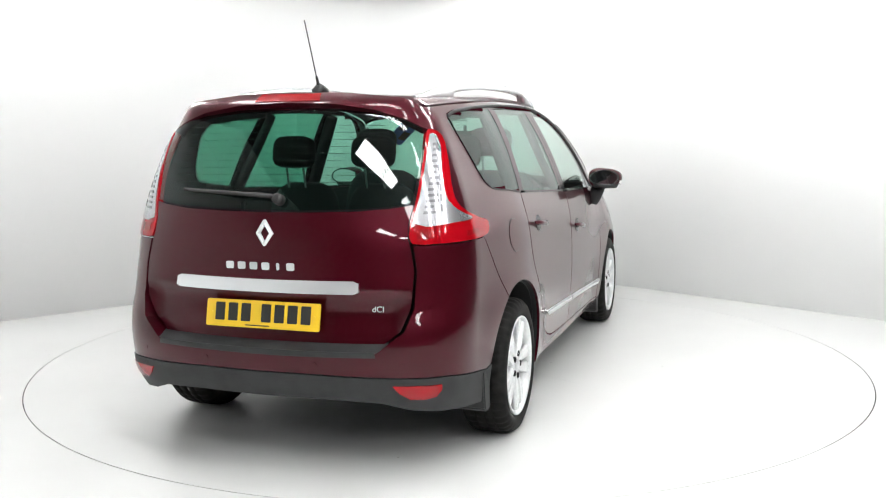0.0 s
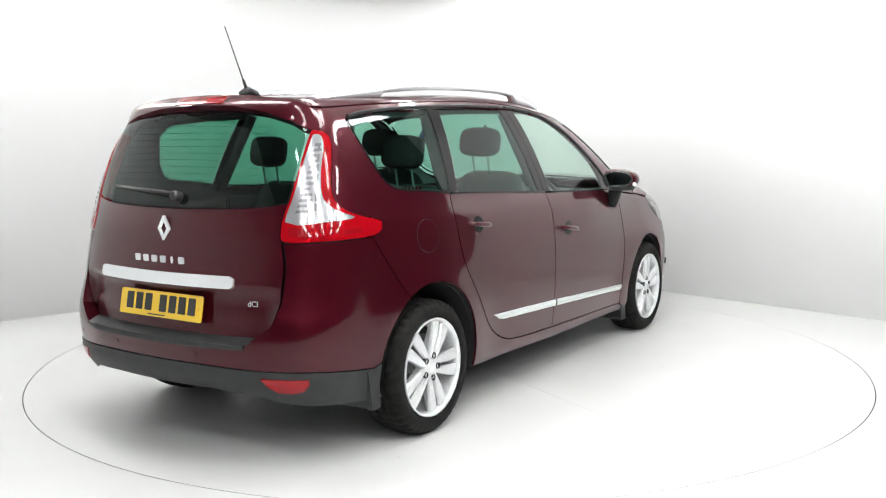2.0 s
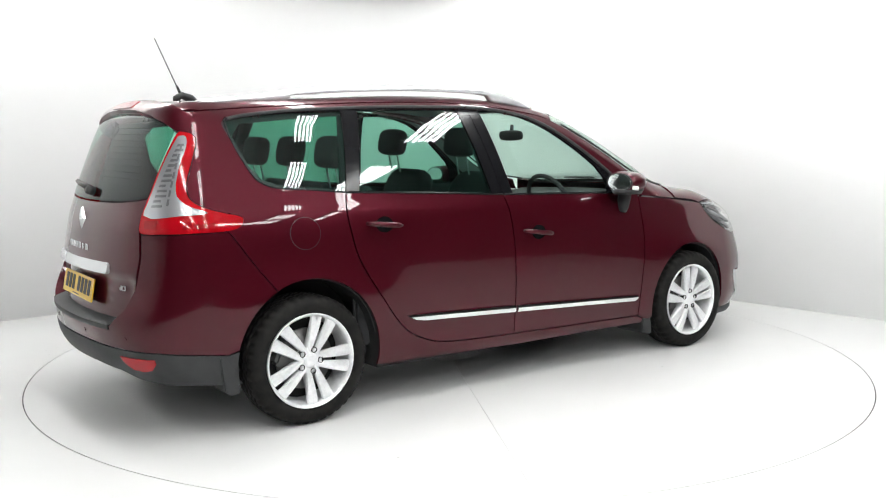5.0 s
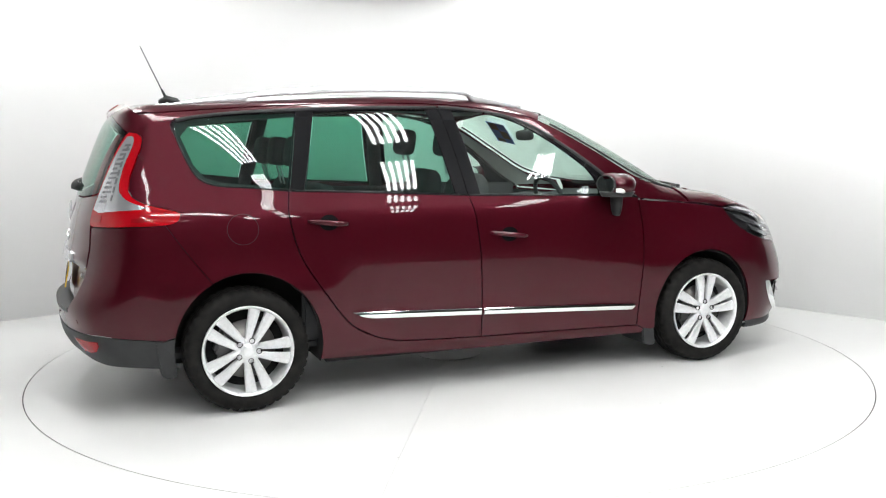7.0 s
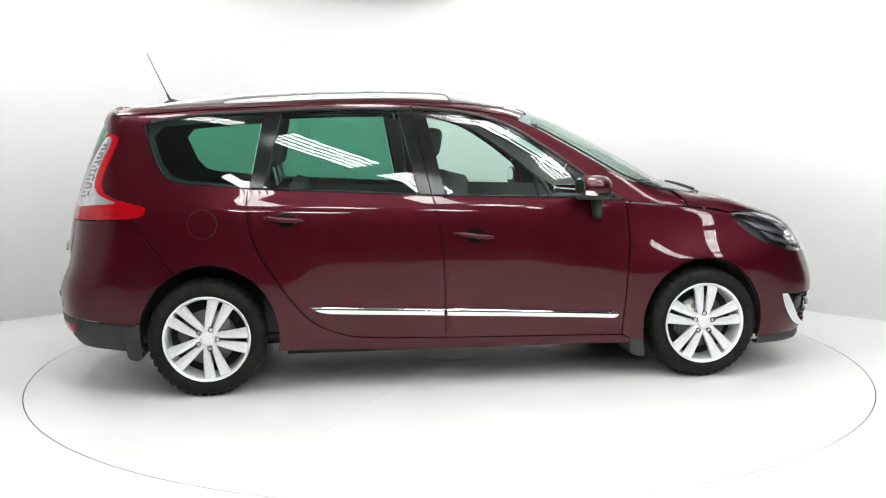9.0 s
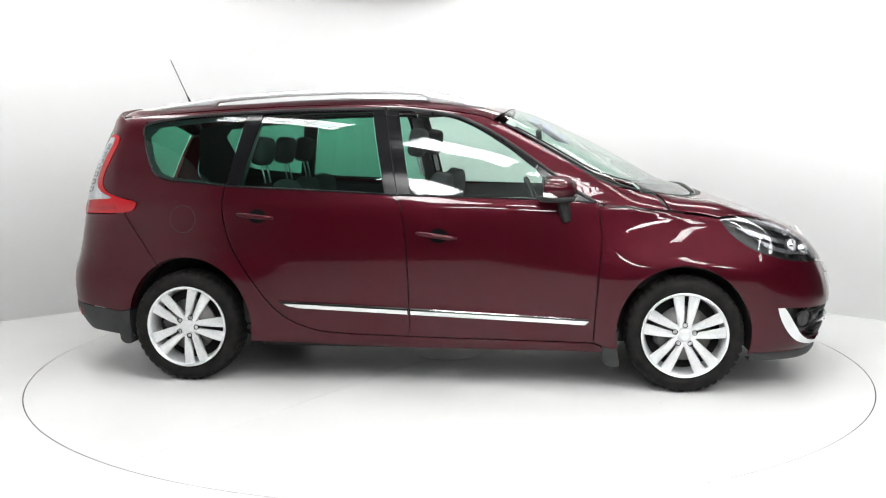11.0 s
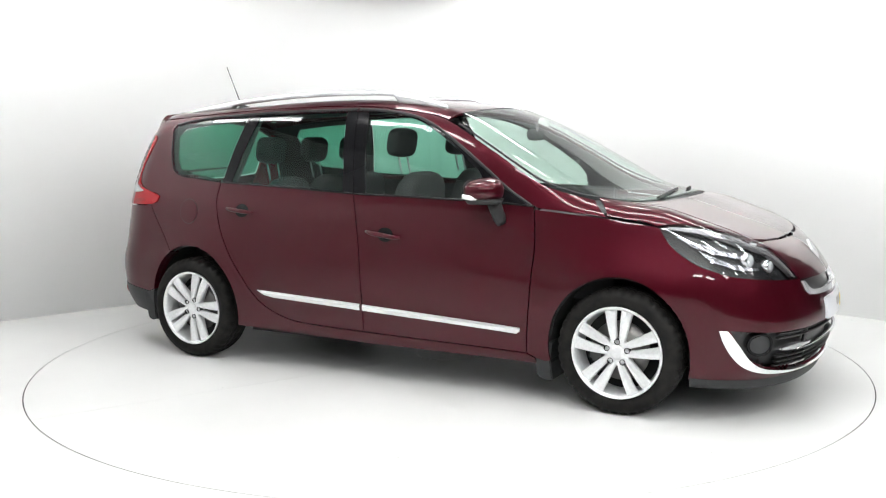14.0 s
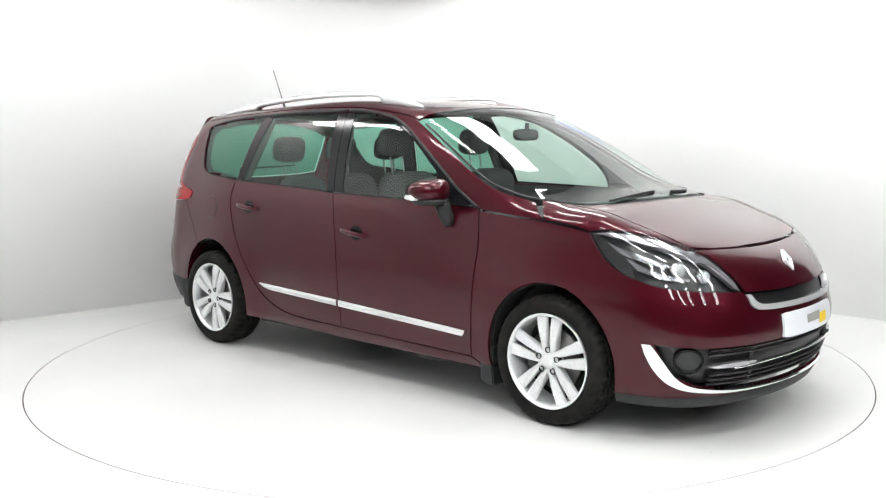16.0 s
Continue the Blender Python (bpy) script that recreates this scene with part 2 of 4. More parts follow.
def tube(bm, pts, r, n=10, caps=True, flat=(1, 1), up=(0, 0, 1)):
    """A bar swept along points, radius r (a number or one per point)."""
    pts = [Vector(p) for p in pts]
    rs = [r] * len(pts) if not hasattr(r, "__len__") else r
    rings = []
    for i, p in enumerate(pts):
        d = (pts[min(i + 1, len(pts) - 1)] - pts[max(i - 1, 0)]).normalized()
        s = d.cross(Vector(up))
        s = s.normalized() if s.length > 1e-6 else d.orthogonal().normalized()
        u = s.cross(d)
        rings.append([bm.verts.new(p + rs[i] * (flat[0] * math.cos(2 * math.pi * k / n) * s + flat[1] * math.sin(2 * math.pi * k / n) * u)) for k in range(n)])
    for a, b in zip(rings, rings[1:]):
        for k in range(n):
            bm.faces.new((a[k], a[(k + 1) % n], b[(k + 1) % n], b[k])).smooth = True
    if caps:
        bm.faces.new(rings[0][::-1])
        bm.faces.new(rings[-1])
    return bm


def structure(name, bm, mat, label):
    ob = part(name, bm, mat, None)
    return tagged(ob, label=label, kind="structure")


# floor with a round opening, and the shallow pit under the platform
bm = bmesh.new()
a, b = fan_grid(bm, RING + .0034, 6.8, 160)
lo = [bm.verts.new(v.co - Vector((0, 0, .06))) for v in a]
for i in range(len(a)):
    j = (i + 1) % len(a)
    bm.faces.new((a[i], a[j], lo[j], lo[i]))
bm.faces.new(lo)
structure("floor", bm, M_FLOOR, "glossy white painted studio floor")
bm = bmesh.new()
box(bm, -12, 12, -15, 8, -.10, -.064)
structure("ground", bm, M_HALL, "dark concrete slab of the hall")
bm = bmesh.new()
for x0, x1, y0, y1 in ((-12, -3.1, -15, 8), (3.1, 12, -15, 8), (-3.1, 3.1, -15, -3.1), (-3.1, 3.1, 3.1, 8)):
    box(bm, x0, x1, y0, y1, -.06, -.004)
structure("hall_floor", bm, M_CONCRETE, "grey concrete floor of the hall")

# rounded white bay behind the car
def bay_plan():
    """A white bay of flat walls with rounded corners, open towards the hall."""
    knots = [(3.72, .43), (3.5, .665), (1.30, 3.02), (-1.45, 2.92), (-4.60, .03), (-5.00, -10.5)]
    pts = [knots[0]]
    for i in range(1, len(knots) - 1):
        p, q, r = (Vector(knots[k]) for k in (i - 1, i, i + 1))
        u, v = (p - q).normalized(), (r - q).normalized()
        r0 = min(.75, (p - q).length * .45, (r - q).length * .45)
        for k in range(13):
            w = k / 12
            pts.append(tuple(q + u * r0 * (1 - w) ** 2 + v * r0 * w ** 2))
    return pts + [knots[-1]]


def wall_strip(name, plan, z0, z1, thick, mat, label):
    bm = bmesh.new()
    cols = []
    for i, (x, y) in enumerate(plan):
        p = Vector((x, y, 0))
        d = (Vector((*plan[min(i + 1, len(plan) - 1)], 0)) - Vector((*plan[max(i - 1, 0)], 0))).normalized()
        n = Vector((d.y, -d.x, 0))
        cols.append([bm.verts.new(p + Vector((0, 0, z0))), bm.verts.new(p + Vector((0, 0, z1))),
                     bm.verts.new(p + n * thick + Vector((0, 0, z1))), bm.verts.new(p + n * thick + Vector((0, 0, z0)))])
    for a, b in zip(cols, cols[1:]):
        for k in range(4):
            bm.faces.new((a[k], a[(k + 1) % 4], b[(k + 1) % 4], b[k])).smooth = k == 0
    bm.faces.new(cols[0])
    bm.faces.new(cols[-1][::-1])
    bmesh.ops.recalc_face_normals(bm, faces=bm.faces[:])
    return structure(name, bm, mat, label)


wall_strip("wall_bay", bay_plan(), 0, 4.5, .12, M_WALL, "smooth white curved studio wall behind the turntable")
bm = bmesh.new()
box(bm, -12, 12, -15, 8, 4.6, 4.7)
structure("ceiling", bm, M_ROOF, "grey steel roof of the hall")
for nm, q in (("wall_south", (-12, 12, -15.2, -15)), ("wall_north", (-12, 12, 8, 8.2)), ("wall_east", (12, 12.2, -15, 8)), ("wall_west", (-12.2, -12, -15, 8))):
    bm = bmesh.new()
    box(bm, *q, 0, 4.6)
    structure(nm, bm, M_HALL, "dark grey wall of the surrounding hall")


def tube_bank(along, row):
    base = new("ceiling_light")
    tagged(base, label="bank of five white fluorescent tubes on an open white frame", category="ceiling light", group="tube banks under the roof")
    c, q = Vector((*BANK_ORIGIN, BANK_Z)), radians(BANK_TURN)
    c += Vector((math.cos(q), math.sin(q), 0)) * along + Vector((-math.sin(q), math.cos(q), 0)) * row
    base.matrix_basis = pose(*c, 0, 0, BANK_TURN)
    for sx in (-.66, 0, .66):
        bm = bmesh.new()
        box(bm, sx - .02, sx + .02, -BANK_W / 2 - .03, BANK_W / 2 + .03, .0, .03)
        part("crossbar", bm, M_HOUSING, base)
    for sx in (-.6, .6):
        bm = bmesh.new()
        tube(bm, [(sx, 0, .02), (sx, 0, 4.61 - BANK_Z)], .010, 8)
        part("hanger", bm, M_HALL, base)
    for k in range(5):
        bm = bmesh.new()
        yy = (k - 2) * BANK_W / 4.3
        tube(bm, [(-BANK_L / 2, yy, -.022), (BANK_L / 2, yy, -.022)], .019, 10)
        part("tube", bm, M_TUBE, base)
    return base


for b in BANKS:
    tube_bank(*b)

# dark strip laid in the open gap, its colour standing in for the shade there
bm = bmesh.new()
fan_grid(bm, RING - .0034, RING + .0034, 160, -.004)
structure("gap_shade_ring", bm, M_GAP_SHADE, "thin dark strip in the joint round the turntable, painted as its shade")
# board added out of view above the back wall, to shade its top
baffle = tagged(new("unseen_shade_board"), label="dark board added out of view to shade the top of the back wall", category="baffle")
bm = bmesh.new()
box(bm, -1.55, .14, 2.36, 2.80, 2.80, 2.84)
part("board", bm, M_HALL, baffle)
for sx in (-1.4, -.1):
    bm = bmesh.new()
    tube(bm, [(sx, 2.6, 2.83), (sx, 2.6, 4.61)], .008, 8)
    part("hanger", bm, M_HALL, baffle)

# turntable platform: two half discs with a fine joint, and a round cover plate over the bearing
turntable = tagged(new("turntable"), label="round white turntable platform flush with the floor", category="turntable")
for h in (0, 1):
    bm = bmesh.new()
    n, r = 80, RING - .0034
    b = [bm.verts.new((r * math.cos(math.pi * (k / n + h) ), r * math.sin(math.pi * (k / n + h)) + (.0009 if h == 0 else -.0009), 0)) for k in range(n + 1)]
    lo = [bm.verts.new(v.co - Vector((0, 0, .04))) for v in b]
    bm.faces.new(b)
    for k in range(n + 1):
        j = (k + 1) % (n + 1)
        bm.faces.new((b[j], b[k], lo[k], lo[j]))
    bmesh.ops.recalc_face_normals(bm, faces=bm.faces[:])
    bmesh.ops.rotate(bm, verts=bm.verts[:], cent=(0, 0, 0), matrix=Matrix.Rotation(radians(62), 3, "Z"))
    part("platform", bm, M_FLOOR, turntable)
bm = bmesh.new()
tube(bm, [(0, 0, .0005), (0, 0, .003), (0, 0, .004)], [.205, .205, .202], 48)
part("cover_plate", bm, M_FLOOR, turntable, "round steel cover plate painted white")

# a few specks of dust and grit lying on the white floor
rng = random.Random(5)
bm = bmesh.new()
while len(bm.verts) < 5 * 90:
    x, y = rng.uniform(-3.4, 3.4), rng.uniform(-3.6, 2.2)
    if 2.3 < math.hypot(x, y) < 2.56:
        continue
    r = rng.uniform(.0025, .007)
    v = [bm.verts.new((x + r * rng.uniform(.5, 1.2) * math.cos(k * 1.2566), y + r * rng.uniform(.5, 1.4) * math.sin(k * 1.2566), .0008)) for k in range(5)]
    bm.faces.new(v)
tagged(part("floor_dust", bm, M_SPECK, None), label="scattered pale grey specks of grit on the white floor", category="dust", kind="stuff")

# ---- the car: outlines are in metres on the charts (side: x, z; turned charts: degrees, z; top: x, y) ----
car = tagged(new("car"), label="dark maroon seven-seat people carrier with silver roof rails and alloy wheels", category="car")
ARCH = ((0.012, .318, .368, .392), (2.768, .312, .356, .376))      # wheel arches: centre x, z, half width, height


def arch(i, a0, a1, n=16):
    cx, cz, rx, rz = ARCH[i]
    return [(cx + rx * math.cos(radians(a)), cz + rz * math.sin(radians(a))) for a in np.linspace(a0, a1, n)]


def to_side(points, chart):
    p = chart(np.array([q[:2] for q in points], float))
    return [(a[0], a[2]) for a in p]


def to_turned(points, chart, ax, sign):
    p = chart(np.array([q[:2] for q in points], float))
    return [(math.degrees(math.atan2(-a[1], sign * (a[0] - ax))), a[2]) for a in p]


def side_to_rear(points):
    return to_turned(points, chart_side, .20, -1)


def side_to_front(points):
    return to_turned(points, chart_side, 2.60, 1)


def to_top(points, chart):
    p = chart(np.array([q[:2] for q in points], float))
    return [(a[0], a[1]) for a in p]


def run(points, steps=5):
    return [tuple(p) for p in smooth_outline(points, closed=False, steps=steps)]


def sym(half):
    """A closed outline from its right half, listed from the middle round to the middle again."""
    return np.array(half + [(-a, b) for a, b in half[::-1] if abs(a) > 1e-6])


def both(name, outline, chart, mat, label="", parent=car, **kw):
    made = []
    for mir in (False, True):
        made.append(part(name, panel(np.array(outline, float), chart, mirror=mir, **kw), mat, parent, label))
    return made


# shared lines
ROOF_LINE = [(-.49, 1.497), (-.04, 1.528), (.553, 1.557), (1.133, 1.557), (1.542, 1.514), (1.734, 1.468), (2.061, 1.292), (2.342, 1.130), (2.61, 1.055)]
BAND_TOP = [(-.292, 1.470), (-.19, 1.489), (.046, 1.512), (.409, 1.531), (.717, 1.540), (1.029, 1.543), (1.282, 1.533), (1.504, 1.500), (1.661, 1.443), (1.849, 1.330), (2.035, 1.199), (2.157, 1.107), (2.302, 1.020)]
Q_REAR = [(-.292, 1.470), (-.312, 1.440), (-.289, 1.373), (-.245, 1.252), (-.200, 1.178), (-.125, 1.144), (.056, 1.127), (.234, 1.108)]
DOOR_REAR = [(.234, 1.108), (.226, .991), (.277, .783), (.407, .571), (.539, .406), (.675, .329), (.83, .294), (1.285, .277)]
DOOR_SPLIT = [(1.217, 1.060), (1.245, .958), (1.272, .744), (1.285, .277)]
DOOR_FRONT = [(2.286, .260), (2.304, .511), (2.321, .702), (2.327, .826), (2.310, 1.018)]
BELT = [(.234, 1.108), (.711, 1.087), (1.217, 1.060), (2.051, 1.036), (2.310, 1.018)]
LAMP = [(41.8, 1.404), (43.8, 1.393), (45.3, 1.350), (45.0, 1.253), (44.6, 1.182), (45.1, 1.123), (47.9, 1.074), (53.2, 1.039), (58.3, 1.012), (58.0, .980), (55.2, .958), (48.0, .953), (39.7, .950), (34.2, .951), (33.3, .975), (33.6, 1.032), (35.5, 1.134), (37.4, 1.253), (39.3, 1.362), (40.3, 1.402)]
HEADLAMP = [(66.5, .930), (62.4, .943), (54.9, .943), (47.0, .922), (39.4, .885), (33.8, .841), (29.4, .771), (27.0, .712), (26.3, .682), (33.5, .690), (40.6, .700), (48.4, .718), (55.0, .755), (60.3, .812), (63.9, .872)]
SEAM = [(-.164, .6655), (-.205, .72), (-.294, .842), (-.372, .958)]


def inset(outline, d):
    """Moves a closed outline inwards by d (in the chart's units, x stretched to metres where angles are used)."""
    o = np.array([p[:2] for p in outline], float)
    area = sum(o[k - 1][0] * o[k][1] - o[k][0] * o[k - 1][1] for k in range(len(o)))
    sc = np.array([1.0, 1.0]) if np.ptp(o[:, 0]) < 8 else np.array([.0165, 1.0])
    q = o * sc
    t = np.roll(q, -1, 0) - np.roll(q, 1, 0)
    n = np.c_[-t[:, 1], t[:, 0]] * (1 if area > 0 else -1)
    n /= np.linalg.norm(n, axis=1, keepdims=True) + 1e-9
    return (q + n * d) / sc


GAP = .0034
# bodyside with quarter panel, sill and pillars
lamp_front = LAMP[0:10]
uniside = (run(ROOF_LINE) + [(2.682, .974)] + [(2.50, .992), (2.33, 1.008), (2.313, 1.017)] + run(BAND_TOP)[::-1] + run(Q_REAR)[1:] + run(DOOR_REAR)[1:]
           + [(2.286, .260), (2.335, .238), (2.335, .206), (1.3, .206), (.42, .232)] + arch(0, -12, 118, 22) + run(SEAM)[1:]
           + to_side(run(lamp_front)[::-1], chart_rear) + to_side([(43.6, 1.43)], chart_rear))
both("body_side", inset(uniside, GAP), chart_side, M_PAINT, ca=.025, cb=.025)
both("rear_door_panel", inset(run(DOOR_REAR) + run(DOOR_SPLIT)[::-1] + run(BELT[:3])[::-1][1:-1], GAP), chart_side, M_PAINT)
both("front_door_panel", inset(run(DOOR_SPLIT) + run(DOOR_FRONT) + run(BELT[2:])[::-1][1:-1], GAP), chart_side, M_PAINT)
fender = ([(2.313, 1.006), (2.50, .988), (2.694, .970), (2.85, .950), (2.947, .934)] + to_side(run(HEADLAMP[::-1])[1:20] , chart_front)
          + arch(1, 57, 192, 24) + [(2.39, .225), (2.338, .236), (2.290, .260)] + run(DOOR_FRONT)[1:-1])
both("fender", inset(fender, GAP), chart_side, M_PAINT)

# roof, windscreen, bonnet
edge = to_top(run(ROOF_LINE), chart_side)
roof_r = [p for p in edge if p[0] < 1.76]
roof = [(-.585, 0), (-.57, -.25), (-.53, -.45)] + roof_r + [(1.785, -.56), (1.80, -.40), (1.815, -.2), (1.82, 0)]
part("roof", panel(inset(sym([(b, a) for a, b in roof])[:, ::-1], GAP), chart_top, ca=.04, cb=.04), M_PAINT, car)
pil = [p for p in edge if p[0] > 1.76]
screen = [(1.825, 0), (1.82, -.2), (1.805, -.40), (1.785, -.575)] + [(a, b + .016) for a, b in pil] + [(2.70, -.655), (2.80, -.575), (2.868, -.42), (2.895, -.2), (2.90, 0)]
GLASS_SCREEN = panel(inset(sym([(b, a) for a, b in screen])[:, ::-1], GAP), chart_top, out=.002, thick=0, ca=.05, cb=.05)
ws_glass = part("windscreen", GLASS_SCREEN, M_CLEAR, car, "clear green-tinted windscreen")
ws_glass.visible_shadow = False
cowl = [(2.88, 0), (2.875, -.2), (2.848, -.42), (2.785, -.565), (2.69, -.65), (2.72, -.672), (2.83, -.60), (2.905, -.43), (2.94, -.2), (2.945, 0)]
part("cowl", panel(sym([(b, a) for a, b in cowl])[:, ::-1], chart_top, out=-.006, ca=.04, cb=.04), M_BLACK, car, "black plastic cowl below the windscreen")
bonnet = [(2.935, 0), (2.93, -.2), (2.895, -.43), (2.82, -.60), (2.76, -.648), (2.90, -.640), (3.10, -.622), (3.25, -.605), (3.345, -.590), (3.395, -.45), (3.425, -.28), (3.440, 0)]
part("bonnet", panel(inset(sym([(b, a) for a, b in bonnet])[:, ::-1], GAP), chart_top, ca=.035, cb=.035), M_PAINT, car)
lamp_top = to_top(HEADLAMP[0:5], chart_front)
fender_top = ([(2.618, -.705), (2.70, -.668), (2.76, -.654), (2.90, -.646), (3.10, -.628), (3.25, -.611), (3.345, -.598)] + run(lamp_top)[::-1]
              + to_top([(2.85, .955), (2.75, .967), (2.688, .975)], chart_side))
for mir in (False, True):
    part("fender_top", panel(inset(fender_top, GAP), chart_top, mirror=mir), M_PAINT, car)
nose = [(0, .849), (12, .851), (22, .855), (31, .861), (36.5, .862), (33.0, .836), (28.9, .768), (26.2, .700), (25.6, .676), (12, .668), (0, .667)]
part("nose_panel", panel(inset(sym(nose), GAP), chart_front, ca=1.5), M_PAINT, car)

# front bumper with its grille opening
lamp_low = [(26.3, .679), (33.5, .687), (40.6, .697), (48.4, .715), (55.0, .751)]
lamp_end = side_to_front([(3.085, .764)])
f_arch = side_to_front(arch(1, 57, -16, 14))
bump_low = [(48, .213), (36, .212), (24, .212), (12, .212), (3, .212)]
hole = [(3, .242), (12, .242), (22, .243), (31, .250), (39, .275), (44.2, .320), (47.2, .400), (49.0, .462), (37.2, .450), (25.2, .452), (10, .462), (-10, .462)]
hole += [(-a, b) for a, b in hole[::-1] if abs(a) > 10.5]
chain_r = [(24.6, .632)] + run(lamp_low) + lamp_end + f_arch + bump_low
chain_l = [(-a, b) for a, b in chain_r[::-1]]
bumper = [(9, .598), (22.5, .606)] + chain_r + hole[0:1] + hole[1:] + [(2.99, .2419), (2.99, .2119)] + chain_l + [(-22.5, .606), (-9, .598)]
part("front_bumper", panel(np.array(bumper), chart_front, ca=1.5, cb=.025), M_PAINT, car)
aa = np.linspace(-57.5, 57.5, 61)
o = chart_front(np.c_[aa, np.full(61, .216)])
n = field_normals(o) * [1, 1, 0]
bm = bmesh.new()
cols = [[bm.verts.new(p + q * dx + np.array([0, 0, dz])) for dx, dz in ((.003, .0), (.001, -.028), (-.012, -.046), (-.10, -.040))] for p, q in zip(o, n)]
for a, b in zip(cols, cols[1:]):
    for k in range(3):
        bm.faces.new((a[k], b[k], b[k + 1], a[k + 1])).smooth = True
bmesh.ops.recalc_face_normals(bm, faces=bm.faces[:])
part("front_lip", bm, M_BLACK, car, "black plastic lip under the front bumper")

# rear: tailgate, glass, spoiler, bumper
RECESS = lambda q: -.062 * (.35 * step01((.752 - q[:, 1]) / .016) + .65 * step01((.80 - q[:, 1]) / .17)) * (1 - .85 * step01((np.abs(q[:, 0]) - 29.5) / 4.5))
tailgate = [(0, 1.076), (9.9, 1.077), (23.3, 1.083), (31, 1.096), (35.0, 1.106), (33.5, 1.030), (33.2, .975), (33.6, .944), (34.2, .845), (33.2, .703), (30.8, .615), (27.0, .552), (12, .541), (0, .540)]
part("tailgate", panel(inset(sym(tailgate), GAP), chart_rear, ca=1.6, cb=.02, shape=RECESS), M_PAINT, car)
rglass = [(0, 1.502), (16.8, 1.493), (28, 1.472), (35, 1.443), (39.3, 1.408), (38.6, 1.345), (36.9, 1.25), (35.2, 1.150), (34.5, 1.110), (31, 1.099), (23.3, 1.087), (9.9, 1.081), (0, 1.080)]
rg = part("rear_window", panel(inset(sym(rglass), .001), chart_rear, thick=0, ca=2, cb=.03), M_TINT, car, "dark privacy-tinted rear window with heater lines")
rg.visible_shadow = False
spoiler = [(0, 1.505), (16.8, 1.496), (28, 1.475), (35, 1.446), (39.6, 1.411), (41, 1.404), (43.6, 1.397), (44.2, 1.44), (42, 1.485), (35, 1.517), (20, 1.540), (0, 1.546)]
SPOIL = lambda q: .024 * step01((q[:, 1] - 1.43) / .08) * step01((43.5 - np.abs(q[:, 0])) / 7)
part("spoiler", panel(sym(spoiler), chart_rear, thick=.04, ca=1.6, cb=.015, shape=SPOIL), M_PAINT, car)
arch_r = side_to_rear(arch(0, 119, 167, 12))
bump_r = ([(0, .530), (25.8, .530), (28.0, .566), (31.2, .612), (33.6, .702), (34.6, .845), (34.1, .944)] + [(39.7, .946), (48, .949), (54.6, .953)]
          + side_to_rear(run(SEAM)[::-1]) + arch_r + [(54, .390), (40, .424), (26.6, .430), (13.8, .437), (0, .438)])
part("rear_bumper", panel(inset(sym(bump_r), .0015), chart_rear, thick=.07, ca=1.6, cb=.025), M_PAINT, car)
low_r = ([(0, .434), (13.8, .433), (26.6, .426), (40, .420), (54, .386)] + side_to_rear(arch(0, 168, 186, 6))
         + [(57, .246), (47, .262), (39, .268), (33, .282), (27, .318), (16, .330), (0, .330)])
part("bumper_valance", panel(sym(low_r), chart_rear, out=.003, ca=1.6, cb=.02), M_BLACK, car, "textured black plastic lower rear bumper")
strip = [(0, .534), (25.4, .533), (25.6, .512), (12, .510), (0, .509)]
part("step_strip", panel(sym(strip), chart_rear, out=.004, ca=1.6), M_BLACK, car, "ribbed black plastic step strip on the bumper")
# ledge from the step strip forward to the tailgate's foot
bm = bmesh.new()
aa = np.linspace(-27, 27, 37)
o = chart_rear(np.c_[aa, np.full(37, .534)])
i = chart_rear(np.c_[aa, np.full(37, .560)]) + np.c_[np.full(37, .080), np.zeros(37), np.zeros(37)]
vo, vi = [bm.verts.new(p) for p in o], [bm.verts.new(p) for p in i]
for k in range(36):
    bm.faces.new((vo[k], vo[k + 1], vi[k + 1], vi[k])).smooth = True
part("step_top", bm, M_BLACK, car, "black plastic ledge on the bumper")

# dark inner shells, added behind the gaps so that these look shaded
INNER = [(-.55, .30), (-.40, .42)] + arch(0, 160, 20, 14) + [(.42, .26), (2.36, .24)] + arch(1, 172, 12, 14) + [(3.2, .3), (3.15, .70), (2.9, .92), (2.3, 1.0), (1.2, 1.045), (.2, 1.09), (-.15, 1.12), (-.4, .95)]
both("inner_skin", INNER, chart_side, M_DARK, out=-.035, thick=0, ca=.05, cb=.05)
part("inner_nose", panel(sym([(0, .84), (30, .84), (34, .70), (57, .70), (55, .2), (0, .2)]), chart_front, out=-.055, thick=0, ca=3, cb=.04), M_DARK, car)
part("inner_tail", panel(sym([(0, 1.06), (33, 1.07), (36, .95), (56, .95), (50, .70), (52, .30), (0, .34)]), chart_rear, out=-.125, thick=0, ca=3, cb=.04), M_DARK, car)
bm = bmesh.new()
box(bm, -.55, 3.35, -.58, .58, .24, .27)
box(bm, .42, 2.36, -.78, .78, .20, .225)
part("underbody", bm, M_DARK, car, "dark underbody")
for w, (cx, cz, rx, rz) in enumerate(ARCH):
    for s in (-1, 1):
        bm = bmesh.new()
        ring = [(cx + (rx + .004) * math.cos(radians(a)), cz + (rz + .004) * math.sin(radians(a))) for a in np.linspace(-14, 194, 27)]
        v0 = [bm.verts.new((x, s * .60, z)) for x, z in ring]
        yy = chart_side(np.array(ring))[:, 1]
        v1 = [bm.verts.new((x, s * (abs(y) - .006), z)) for (x, z), y in zip(ring, yy)]
        for k in range(len(ring) - 1):
            bm.faces.new((v0[k], v0[k + 1], v1[k + 1], v1[k])).smooth = True
        bm.faces.new(v0)
        part("wheel_arch_liner", bm, M_DARK, car, "black wheel arch liner")

